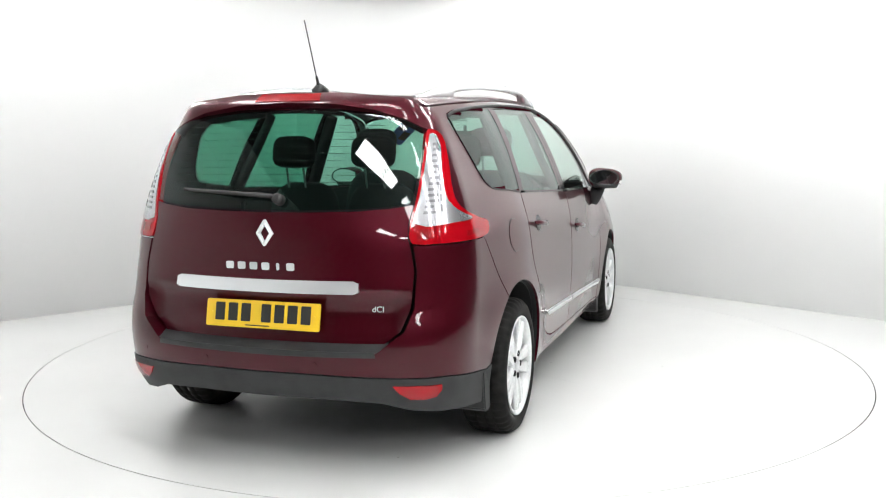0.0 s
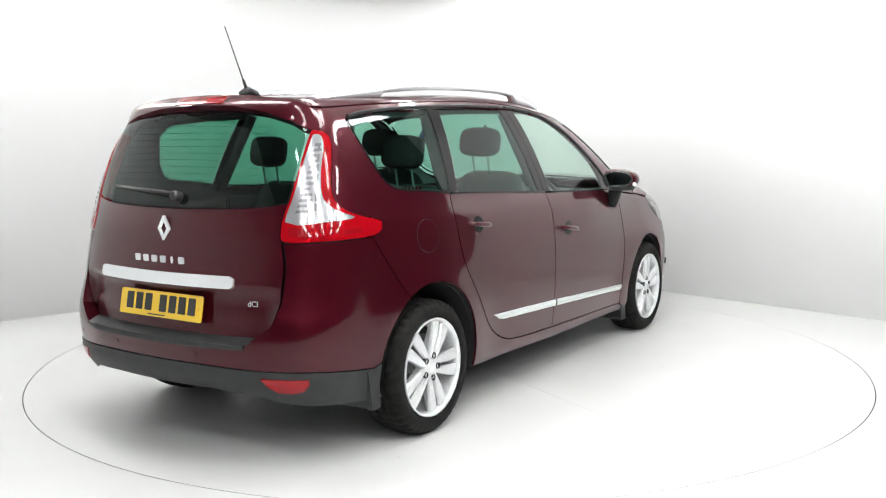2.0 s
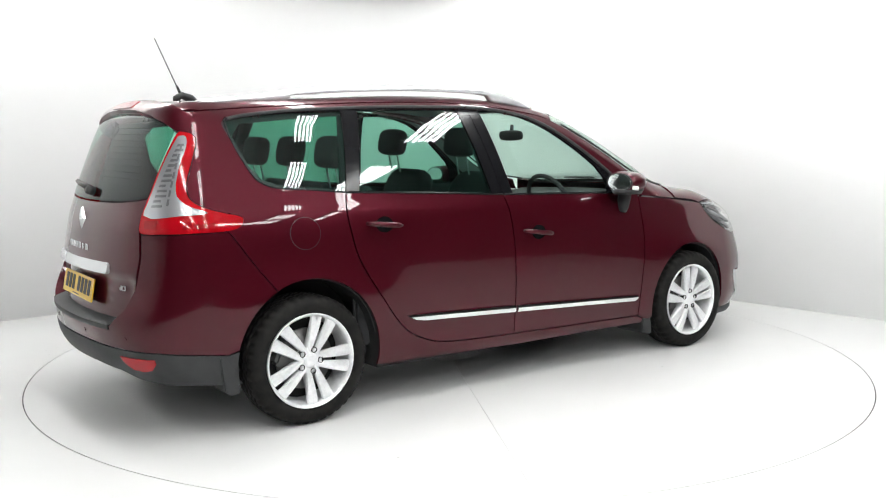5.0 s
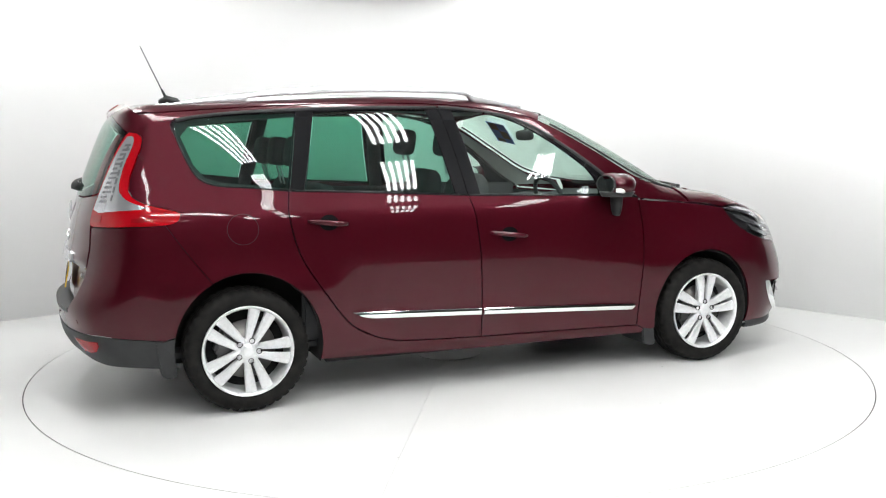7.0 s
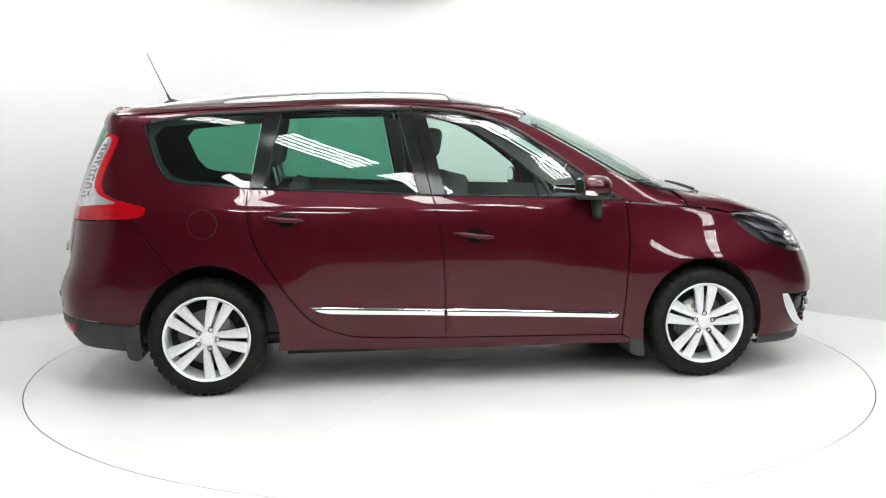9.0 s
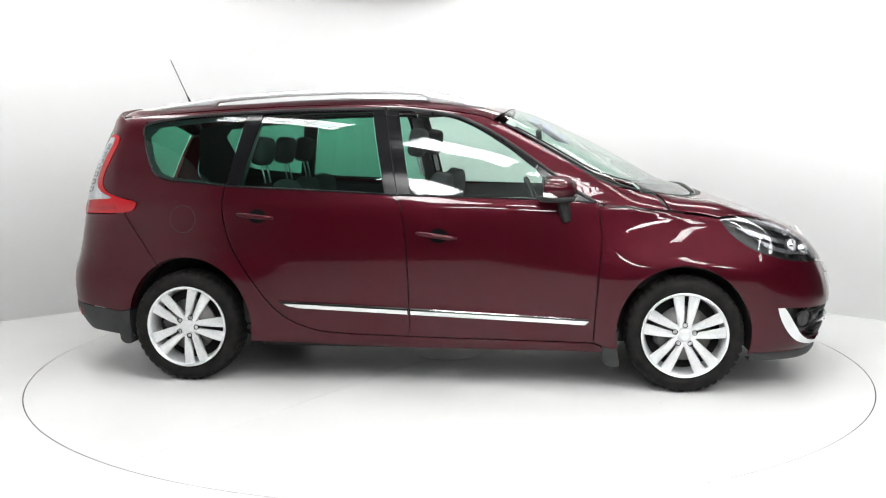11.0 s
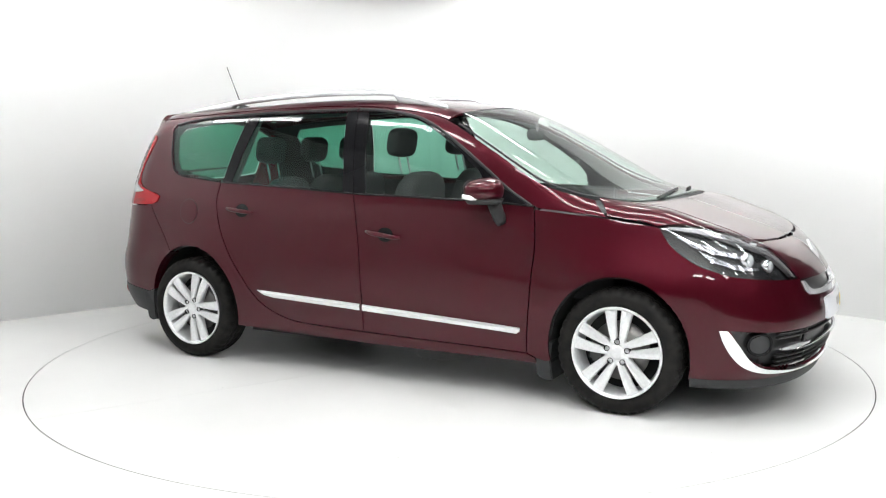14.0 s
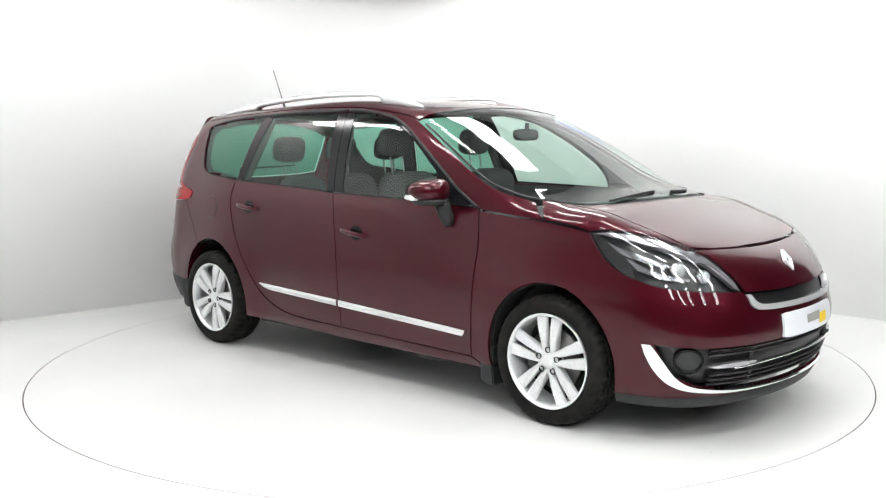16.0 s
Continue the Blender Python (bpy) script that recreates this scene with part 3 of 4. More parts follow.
# ---- glass and black window trim ----
Q_GLASS = run([(-.300, 1.455), (-.19, 1.480), (.047, 1.501), (.318, 1.514)]) + run([(.240, 1.114), (.056, 1.131), (-.12, 1.148), (-.195, 1.183), (-.24, 1.256), (-.284, 1.373), (-.305, 1.437)])
RD_GLASS = [(.416, 1.513), (.717, 1.524), (1.046, 1.526), (1.144, 1.067), (.711, 1.090), (.315, 1.108)]
FD_GLASS = run([(1.204, 1.520), (1.345, 1.520), (1.503, 1.486), (1.628, 1.434), (1.815, 1.319), (1.969, 1.201), (2.030, 1.116), (2.042, 1.040)]) + [(1.634, 1.050), (1.294, 1.062)]
for nm, ol, mt, lb in (("quarter_window", Q_GLASS, M_TINT, "dark privacy-tinted quarter window"), ("rear_door_window", RD_GLASS, M_TINT, "dark privacy-tinted door window"), ("front_door_window", FD_GLASS, M_CLEAR, "clear green-tinted door window")):
    for ob in both(nm, inset(ol, .001), chart_side, mt, lb, thick=0, out=-.006, ca=.06, cb=.06):
        ob.visible_shadow = False
C_STRIP = [(.321, 1.517), (.413, 1.512), (.312, 1.106), (.243, 1.112)]
B_REAR = [(1.049, 1.527), (1.122, 1.528), (1.214, 1.062), (1.147, 1.066)]
B_FRONT = [(1.126, 1.528), (1.201, 1.521), (1.291, 1.061), (1.219, 1.061)]
SAIL = run([(2.046, 1.038), (2.034, 1.118), (1.973, 1.204)]) + run([(1.99, 1.230), (2.035, 1.197), (2.157, 1.105), (2.298, 1.021)]) + [(2.2, 1.029)]
TOP_R = run([(-.288, 1.466), (-.19, 1.486), (.046, 1.509), (.409, 1.528), (.717, 1.537), (1.029, 1.540), (1.122, 1.538)]) + [(1.122, 1.530), (1.046, 1.529), (.717, 1.527), (.416, 1.517), (.047, 1.504), (-.19, 1.483), (-.28, 1.462)]
TOP_F = run([(1.126, 1.538), (1.282, 1.530), (1.504, 1.497), (1.661, 1.440), (1.849, 1.327), (1.985, 1.232)]) + run([(1.969, 1.205), (1.815, 1.322), (1.628, 1.438), (1.503, 1.490), (1.345, 1.524), (1.204, 1.524), (1.126, 1.531)])
for nm, ol in (("c_pillar_trim", C_STRIP), ("b_pillar_trim", B_REAR), ("b_pillar_trim", B_FRONT), ("mirror_triangle", SAIL), ("window_top_trim", TOP_R), ("window_top_trim", TOP_F)):
    both(nm, ol, chart_side, M_GLOSSBLACK, "gloss black window trim", thick=.012, out=-.005, ca=.03, cb=.03)


def strip_on(points, chart, r, out, flat=(1, 1), mirror=False, n=8, taper=0):
    """A thin bar laid along a line on the body."""
    f = smooth_outline(points, closed=False, steps=8)
    p = chart(f)
    p = p + field_normals(p) * out
    if mirror:
        p = p * [1, -1, 1]
    bm = bmesh.new()
    rr = [r * (1 if not taper else min(1, .25 + min(k, len(p) - 1 - k) / taper)) for k in range(len(p))]
    return tube(bm, [tuple(q) for q in p], rr, n, flat=flat)


for mir in (False, True):
    part("frame_seal", strip_on([(-.285, 1.466), (-.19, 1.4855), (.046, 1.509), (.409, 1.528), (.717, 1.537), (1.115, 1.540)], chart_side, .0085, -.0015, flat=(.45, 1.0), mirror=mir), M_BLACK, car, "black rubber window frame seal")
    part("frame_seal", strip_on([(1.128, 1.5395), (1.282, 1.530), (1.504, 1.497), (1.661, 1.440), (1.849, 1.327), (2.035, 1.196), (2.157, 1.104), (2.296, 1.020)], chart_side, .0095, -.0015, flat=(.45, 1.0), mirror=mir), M_BLACK, car, "black rubber window frame seal")
    part("belt_seal", strip_on([(.25, 1.109), (.711, 1.0885), (1.21, 1.062)], chart_side, .006, .001, mirror=mir), M_GLOSSBLACK, car, "black window seal")
    part("belt_seal", strip_on([(1.222, 1.061), (2.051, 1.0375), (2.30, 1.020)], chart_side, .006, .001, mirror=mir), M_GLOSSBLACK, car, "black window seal")
    part("drip_trim", strip_on([(-.30, 1.455), (-.289, 1.373), (-.245, 1.252), (-.2, 1.178), (-.125, 1.144), (.056, 1.127), (.232, 1.110)], chart_side, .004, .001, mirror=mir), M_GLOSSBLACK, car)

# linings seen through the glass
A_IN = run([(1.30, 1.548), (1.542, 1.505), (1.734, 1.455), (2.061, 1.282), (2.342, 1.122), (2.58, 1.04)]) + run([(2.30, 1.03), (2.15, 1.118), (2.03, 1.212), (1.845, 1.342), (1.655, 1.455), (1.50, 1.508), (1.30, 1.532)])
both("pillar_lining", A_IN, chart_side, M_LINER, "grey pillar lining", out=-.020, thick=.004, ca=.025, cb=.025)
Q_IN = [(-.45, 1.47), (-.30, 1.490), (.05, 1.522), (.30, 1.532), (.33, 1.505), (.04, 1.485), (-.22, 1.458), (-.27, 1.40), (-.22, 1.255), (-.17, 1.19), (-.10, 1.165), (.06, 1.150), (.27, 1.125), (.28, 1.0), (-.35, .9), (-.52, 1.0), (-.50, 1.25)]
both("quarter_lining", Q_IN, chart_side, M_CABIN, "dark grey quarter lining", out=-.030, thick=.004, ca=.02, cb=.02)

part("header_seal", strip_on([(1.787, -.565), (1.803, -.40), (1.818, -.2), (1.8225, 0), (1.818, .2), (1.803, .40), (1.787, .565)], chart_top, .007, -.002), M_BLACK, car, "black rubber seal above the windscreen")
for mir in (False, True):
    part("screen_seal", strip_on([(a, b + .010) for a, b in pil[::3]] + [(2.66, -.685)], chart_top, .006, -.001, mirror=mir), M_BLACK, car, "black rubber seal beside the windscreen")

# ---- lamps ----
M_RED = material("red_lens", (.30, .002, .006), .10, coat=.5, spec=.15)
M_RED_DEEP = material("deep_red_reflector", (.24, .003, .006), .2, coat=.6, spec=.2)
M_LAMPWHITE = material("silvered_lamp_bowl", (.40, .40, .42), .22, .7, coat=.7)
M_FACET = material("grey_lamp_step", (.16, .16, .17), .25, .6, coat=.5)
M_LENS = window_glass("clear_lens", (.95, .95, .95))
lamp_outline = np.array(run(LAMP + LAMP[:1], 4)[:-1])
WHITE = [(40.7, 1.384), (42.6, 1.380), (43.2, 1.338), (42.3, 1.235), (42.2, 1.165), (42.9, 1.115), (45.8, 1.072), (50.0, 1.040), (44, 1.030), (34.4, 1.031), (36.2, 1.135), (38.1, 1.253), (39.9, 1.35)]
for mir in (False, True):
    tl = part("tail_lamp", panel(inset(lamp_outline, .001), chart_rear, out=.004, thick=.03, ca=1.0, cb=.015, mirror=mir), M_RED, car, "red and clear wrap-around tail lamp")
    part("clear_section", panel(np.array(run(WHITE + WHITE[:1], 3)[:-1]), chart_rear, out=.0065, thick=.006, ca=1.0, cb=.015, mirror=mir), M_LAMPWHITE, tl, "clear silvered lamp section")
    # stepped facets behind the clear lens
    for k in range(13):
        z = 1.066 + k * .0225
        a0 = 36.6 + k * .36
        w = (2.9, 2.2, 3.2)[k % 3] - k * .10
        fac = np.array([(a0, z), (a0 + w, z + .002), (a0 + w, z + .012), (a0 + .2, z + .011)])
        part("facet", panel(fac, chart_rear, out=.0085, thick=.003, ca=2, cb=.02, mirror=mir), M_FACET, tl)
    for k in range(7):
        z = 1.075 + k * .040
        a0 = 40.6 + .18 * k
        fac = np.array([(a0, z), (a0 + .5, z), (a0 + .6, z + .028), (a0 + .1, z + .028)])
        part("facet", panel(fac, chart_rear, out=.0085, thick=.003, ca=2, cb=.02, mirror=mir), M_FACET, tl)
    part("indicator_window", panel(np.array([(47, .972), (52, .976), (51.5, .996), (47, .992)]), chart_rear, out=.0055, thick=.003, ca=2, cb=.02, mirror=mir), M_RED_DEEP, tl)
    part("reflector_block", panel(np.array([(35.0, .972), (38.6, .972), (38.6, 1.008), (35.0, 1.008)]), chart_rear, out=.0055, thick=.003, ca=2, cb=.02, mirror=mir), M_RED_DEEP, tl)
    fog = [(29.0, .396), (33.0, .394), (38.8, .393), (38.9, .372), (37.8, .344), (35.5, .334), (32.6, .338), (30.3, .366)]
    part("rear_fog_lamp", panel(np.array(fog), chart_rear, out=.007, thick=.02, ca=1.2, cb=.015, mirror=mir), M_RED, car, "red rear fog reflector")
part("brake_light", panel(np.array([(-11.3, 1.508), (11.3, 1.508), (11.0, 1.536), (-11.0, 1.536)]), chart_rear, out=.0035, thick=.02, ca=1.5, cb=.015, shape=SPOIL), M_RED_DEEP, car, "high red brake light in the spoiler")

M_HEADBLACK = material("black_headlamp_bowl", (.02, .021, .023), .25)
M_FIN = material("smoked_chrome", (.30, .31, .33), .22, .8)
M_PEARL = material("projector_glass", (.55, .58, .6), .05, .4, coat=1.0)
hl = np.array(run(HEADLAMP + HEADLAMP[:1], 4)[:-1])
for mir in (False, True):
    head = part("headlamp", panel(hl, chart_front, out=-.045, thick=0, ca=1.5, cb=.02, mirror=mir), M_HEADBLACK, car, "swept-back headlamp with a clear lens over a black and chrome inside")
    lens = part("lens", panel(inset(hl, .0015), chart_front, out=.003, thick=.004, ca=1.2, cb=.015, mirror=mir), M_LENS, head, "clear headlamp lens")
    lens.visible_shadow = False
    rim = run([(26.6, .690), (27.2, .715), (29.6, .772), (34, .840), (39.6, .882), (47, .918), (54.9, .939), (62.4, .939), (66, .930)])
    part("chrome_brow", panel(np.array(rim + [(62, .928), (55, .915), (47, .888), (40, .850), (34.5, .808), (30.4, .745), (28, .700)]), chart_front, out=-.012, thick=.02, ca=1.5, cb=.02, mirror=mir), M_LAMPWHITE, head, "bright chrome brow")
    part("side_fin", panel(np.array([(61, .895), (56, .872), (48, .828), (44, .805), (44, .796), (49, .808), (57, .848)]), chart_front, out=-.018, thick=.02, ca=1.5, cb=.02, mirror=mir), M_FIN, head, "smoked chrome fin")
    part("side_fin", panel(np.array([(56, .835), (49, .782), (44, .760), (40, .752), (40, .742), (46, .744), (53, .785)]), chart_front, out=-.018, thick=.02, ca=1.5, cb=.02, mirror=mir), M_FIN, head, "smoked chrome fin")
    for a, z, r in ((43.0, .796, .038), (36.2, .770, .034)):
        c = chart_front(np.array([(a, z)]))[0]
        n = field_normals(c[None])[0]
        if mir:
            c, n = c * [1, -1, 1], n * [1, -1, 1]
        fwd = Vector((.93, n[1] * .35, .05)).normalized()
        bm = bmesh.new()
        base = Vector(c) - Vector(n) * .045
        tube(bm, [base - fwd * .02, base + fwd * .028, base + fwd * .030], [r * .9, r, r * .93], 20, caps=True)
        bowl = part("projector_ring", bm, M_CHROME, head, "chrome projector ring")
        bm = bmesh.new()
        tube(bm, [base + fwd * .031 + fwd * (.016 * math.sin(q)) for q in (0, .5, 1.0, 1.45)], [r * .82 * math.cos(q) + .001 for q in (0, .5, 1.0, 1.45)], 20)
        part("projector_lens", bm, M_PEARL, bowl, "glass projector lens")
    # chrome hook beside the lower grille, fog lamp and running light
    hook = run([(51.6, .463), (50.6, .409), (48.4, .340), (45.6, .290), (42.0, .262), (36, .246), (28, .238), (14, .234), (0.05, .234)]) + run([(0.05, .243), (14, .243), (28, .250), (36, .264), (41, .284), (44.2, .325), (46.9, .395), (48.6, .440), (49.6, .463)])
    part("grille_chrome", panel(np.array(hook), chart_front, out=.010, thick=.03, ca=1.5, cb=.015, mirror=mir), M_CHROME, car, "polished chrome hook round the lower grille")
    dial = [(41.0 + 3.0 * math.cos(q), .386 + .046 * math.sin(q)) for q in np.linspace(0, 2 * math.pi, 20, endpoint=False)]
    fl = part("front_fog_lamp", panel(np.array(dial), chart_front, out=-.024, thick=.02, ca=1.5, cb=.02, mirror=mir), M_HEADBLACK, car, "round dark front fog lamp")
    part("bezel", strip_on([(41.0 + 3.3 * math.cos(q), .386 + .050 * math.sin(q)) for q in np.linspace(0, 2 * math.pi, 17)], chart_front, .007, -.022, mirror=mir), M_GLOSSBLACK, fl, "gloss black bezel")
    drl = [(36.5, .366), (30, .380), (23.5, .377), (23.5, .360), (30, .356), (35, .358)]
    part("running_light", panel(np.array(drl), chart_front, out=.002, thick=.02, ca=1.5, cb=.015, mirror=mir), M_LAMPWHITE, car, "clear daytime running light strip")
# grille: dark backing, slats, middle chrome bar
M_GRILLE = material("grille_black", (.012, .012, .013), .35)
part("lower_grille", panel(sym([(0, .475), (36, .462), (50, .470), (48, .34), (42, .265), (0, .232)]), chart_front, out=-.045, thick=0, ca=2, cb=.02), M_GRILLE, car, "black plastic lower grille")
for z in (.435, .412, .318, .292, .268):
    part("slat", strip_on([(-36, z), (-18, z + .006), (0, z + .009), (18, z + .006), (36, z)], chart_front, .009, -.022, flat=(1.6, .7)), M_GRILLE, car, "black grille slat")
part("grille_bar", strip_on([(-30, .352), (-18, .366), (0, .372), (18, .366), (30, .352)], chart_front, .008, -.004, flat=(1.3, .8)), M_CHROME, car, "thin chrome grille bar")
for a in (24, -24):
    part("grille_post", strip_on([(a, .26), (a, .36), (a, .455)], chart_front, .012, -.026), M_GRILLE, car)
part("upper_grille", panel(sym([(0, .672), (24.6, .676), (24, .625), (20, .606), (0, .600)]), chart_front, out=-.03, thick=0, ca=2, cb=.02), M_GRILLE, car, "dark upper grille slot")
ug = run([(25.6, .668), (24.8, .622), (21.8, .598), (9, .589), (0, .588)])
ug2 = run([(0, .612), (9, .613), (20.3, .619), (23.0, .635), (24.3, .666)])
part("nose_chrome", panel(sym(ug[::-1] + ug2[::-1]), chart_front, out=.008, thick=.03, ca=1.5, cb=.012), M_SATIN, car, "chrome strip under the upper grille slot")

# ---- exterior details ----
M_MIRROR = material("mirror_glass", (.85, .87, .87), .02, 1.0)
M_GREYPLASTIC = material("grey_plastic", (.022, .023, .024), .55, spec=.3)
M_AMBER = material("clear_indicator", (.75, .75, .74), .15, coat=1.0)
M_YELLOW = material("yellow_plate", (.78, .50, .015), .35, coat=.4)
M_WHITEPLATE = material("white_plate", (.72, .74, .78), .3, coat=.4)
M_INK = material("black_ink", (.015, .015, .015), .5)
M_GREYINK = material("grey_ink", (.30, .30, .29), .5)
M_YELLOWINK = material("yellow_ink", (.80, .55, .01), .5)
M_BLUE = material("blue_card", (.02, .10, .45), .5)


def disc(cx, cz, r, n=32, rz=None):
    return np.array([(cx + r * math.cos(2 * math.pi * k / n), cz + (rz or r) * math.sin(2 * math.pi * k / n)) for k in range(n)])


def rounded_bar(bm, p0, p1, w, h, out_axis, n=10):
    """A handle: a bar between two points, bowed outwards and tapered at its ends."""
    p0, p1, o = Vector(p0), Vector(p1), Vector(out_axis)
    pts, rr = [], []
    for k in range(n + 1):
        s = k / n
        pts.append(p0.lerp(p1, s) + o * (.022 * (1 - (2 * s - 1) ** 4)))
        rr.append(w * (.55 + .45 * (1 - (2 * s - 1) ** 4)))
    return tube(bm, pts, rr, 10, flat=(h, 1.0))


for mir in (False, True):
    s = 1 if mir else -1
    for (x0, z0), (x1, z1), (cx, cz) in (((.318, .956), (.528, .935), (.430, .944)), ((1.326, .857), (1.550, .829), (1.447, .842))):
        # flat black disc, painted shade in place of a hollowed recess
        cup = part("handle_shade_disc", panel(disc(cx, cz, .050, rz=.040), chart_side, out=.0015, thick=.003, ca=.02, cb=.02, mirror=mir), M_GLOSSBLACK, car, "flat dark disc painted as the shade in the handle recess")
        ends = chart_side(np.array([(x0, z0), (x1, z1)]))
        ends[:, 1] = s * (np.abs(ends[:, 1]) + .012)
        part("door_handle", rounded_bar(bmesh.new(), ends[0], ends[1], .0135, .7, (0, s, 0)), M_PAINT, car, "maroon door handle")
    bulge = lambda q: .003 + .0050 * (1 - ((.440 - .0444 * (q[:, 0] - .9) - q[:, 1]) / .0185) ** 2)
    part("door_strip", panel(np.array([(.540, .473), (.9, .4585), (1.274, .443), (1.274, .406), (.9, .422), (.66, .4325), (.60, .444)]), chart_side, out=.010, thick=.018, ca=.05, cb=.005, mirror=mir, shape=bulge), M_CHROME, car, "chrome door strip")
    part("door_strip", panel(np.array([(1.291, .442), (1.8, .418), (2.262, .396), (2.262, .380), (2.240, .362), (1.8, .383), (1.291, .405)]), chart_side, out=.010, thick=.018, ca=.05, cb=.005, mirror=mir, shape=bulge), M_CHROME, car, "chrome door strip")
    # mud flaps
    for ol in ([(-.445, .385), (-.352, .395), (-.350, .30), (-.345, .205), (-.385, .196), (-.418, .215)], [(2.333, .325), (2.425, .330), (2.415, .24), (2.430, .130), (2.385, .128), (2.340, .15)]):
        bm = bmesh.new()
        y0, y1 = s * .60, s * (.845 if ol[0][0] > 1 else .826)
        va, vb = [bm.verts.new((x, y0, z)) for x, z in ol], [bm.verts.new((x, y1, z)) for x, z in ol]
        bm.faces.new(va)
        bm.faces.new(vb)
        for k in range(len(ol)):
            j = (k + 1) % len(ol)
            bm.faces.new((va[k], va[j], vb[j], vb[k]))
        bmesh.ops.recalc_face_normals(bm, faces=bm.faces[:])
        bmesh.ops.bevel(bm, geom=bm.edges[:], offset=.006, segments=2, affect="EDGES")
        part("mud_flap", bm, M_BLACK, car, "black rubber mud flap")
    # door mirror
    bm = bmesh.new()
    c = Vector((2.075, s * .938, 1.103))
    rows = []
    nu, nv = 20, 14
    for i in range(nv + 1):
        v = -math.pi / 2 + math.pi * i / nv
        row = []
        for j in range(nu):
            u = 2 * math.pi * j / nu
            sg = lambda q, e: math.copysign(abs(q) ** e, q)
            x, y, z = sg(math.cos(v), .7) * sg(math.cos(u), .8), sg(math.cos(v), .7) * sg(math.sin(u), .8), sg(math.sin(v), .8)
            row.append(bm.verts.new((c.x + max(.095 * x, -.062) + .022 * (1 - abs(y)), c.y + .112 * y, c.z + .062 * z * (1 - .18 * y * s))))
        rows.append(row)
    for r0, r1 in zip(rows, rows[1:]):
        for j in range(nu):
            try:
                bm.faces.new((r0[j], r0[(j + 1) % nu], r1[(j + 1) % nu], r1[j])).smooth = True
            except ValueError:
                pass
    bmesh.ops.remove_doubles(bm, verts=bm.verts[:], dist=1e-5)
    bmesh.ops.recalc_face_normals(bm, faces=bm.faces[:])
    mirror = part("door_mirror", bm, M_PAINT, car, "maroon door mirror with a black base")
    bm = bmesh.new()
    tube(bm, [(2.012, s * .938, 1.104), (2.0095, s * .938, 1.104)], [.088, .086], 28, flat=(1.05, .56))
    part("mirror_plate", bm, M_MIRROR, mirror, "mirror glass")
    bm = bmesh.new()
    tube(bm, [(2.016, s * .938, 1.104), (2.010, s * .938, 1.104)], [.096, .095], 28, flat=(1.05, .57))
    part("mirror_rim", bm, M_GREYPLASTIC, mirror, "black mirror surround")
    bm = bmesh.new()
    tube(bm, [(2.085, s * .938, 1.034), (2.085, s * .938, 1.062)], [.078, .095], 20, flat=(1.12, .95), up=(0, 1, 0))
    part("mirror_base", bm, M_GREYPLASTIC, mirror, "black mirror base")
    bm = bmesh.new()
    tube(bm, [(2.115, s * .890, 1.055), (2.125, s * .872, 1.0), (2.135, s * .852, .955), (2.140, s * .842, .928)], [.052, .050, .047, .038], 14, flat=(.9, .62), up=(1, 0, 0))
    part("mirror_arm", bm, M_GREYPLASTIC, mirror, "black mirror arm")
    bm = bmesh.new()
    tube(bm, [(2.10, s * 1.012, 1.066), (2.06, s * 1.042, 1.070), (2.015, s * 1.044, 1.076)], [.008, .012, .011], 10, flat=(.5, 1.1))
    part("mirror_indicator", bm, M_AMBER, mirror, "clear indicator lens")
    # roof rail: solid feet, open in the middle
    bm = bmesh.new()
    top = spline([-.37, -.2, .09, .4, .72, 1.05, 1.32, 1.5, 1.67], [1.540, 1.574, 1.614, 1.639, 1.652, 1.654, 1.642, 1.608, 1.553])
    xs = sorted(list(np.linspace(-.37, 1.67, 50)) + [.075, .085, .10, 1.33, 1.355, 1.37])
    secs = []
    for x in xs:
        y = -(.492 + .046 * step01((x + .3) / 1.2))
        zr = chart_top(np.array([(x, y)]))[0, 2]
        zt = max(float(top(x)), zr + .004)
        opening = step01((x - .075) / .03) * step01((1.37 - x) / .04)
        zb = (zr - .006) * (1 - opening) + (zt - .031) * opening
        zb = min(zb, zt - .004)
        hw = .021 * min(1, .35 + min(x + .37, 1.67 - x) / .12)
        prof = [(-hw * 1.15, zb), (hw * 1.15, zb), (hw, zb + (zt - zb) * .6), (hw * .55, zt - .002), (-hw * .55, zt), (-hw, zb + (zt - zb) * .6)]
        secs.append([bm.verts.new((x, -s * y + q, z)) for q, z in prof])
    for a, b in zip(secs, secs[1:]):
        for k in range(6):
            bm.faces.new((a[k], a[(k + 1) % 6], b[(k + 1) % 6], b[k])).smooth = True
    bm.faces.new(secs[0])
    bm.faces.new(secs[-1][::-1])
    bmesh.ops.recalc_face_normals(bm, faces=bm.faces[:])
    part("roof_rail", bm, M_SATIN, car, "satin silver roof rail")
# fuel flap, on the right alone
part("fuel_flap_gap", panel(disc(-.005, .926, .0775), chart_side, out=.0010, thick=.002, ca=.03, cb=.03), M_INK, car)
part("fuel_flap", panel(disc(-.005, .926, .0745), chart_side, out=.0022, thick=.003, ca=.03, cb=.03), M_PAINT, car, "round maroon fuel flap")
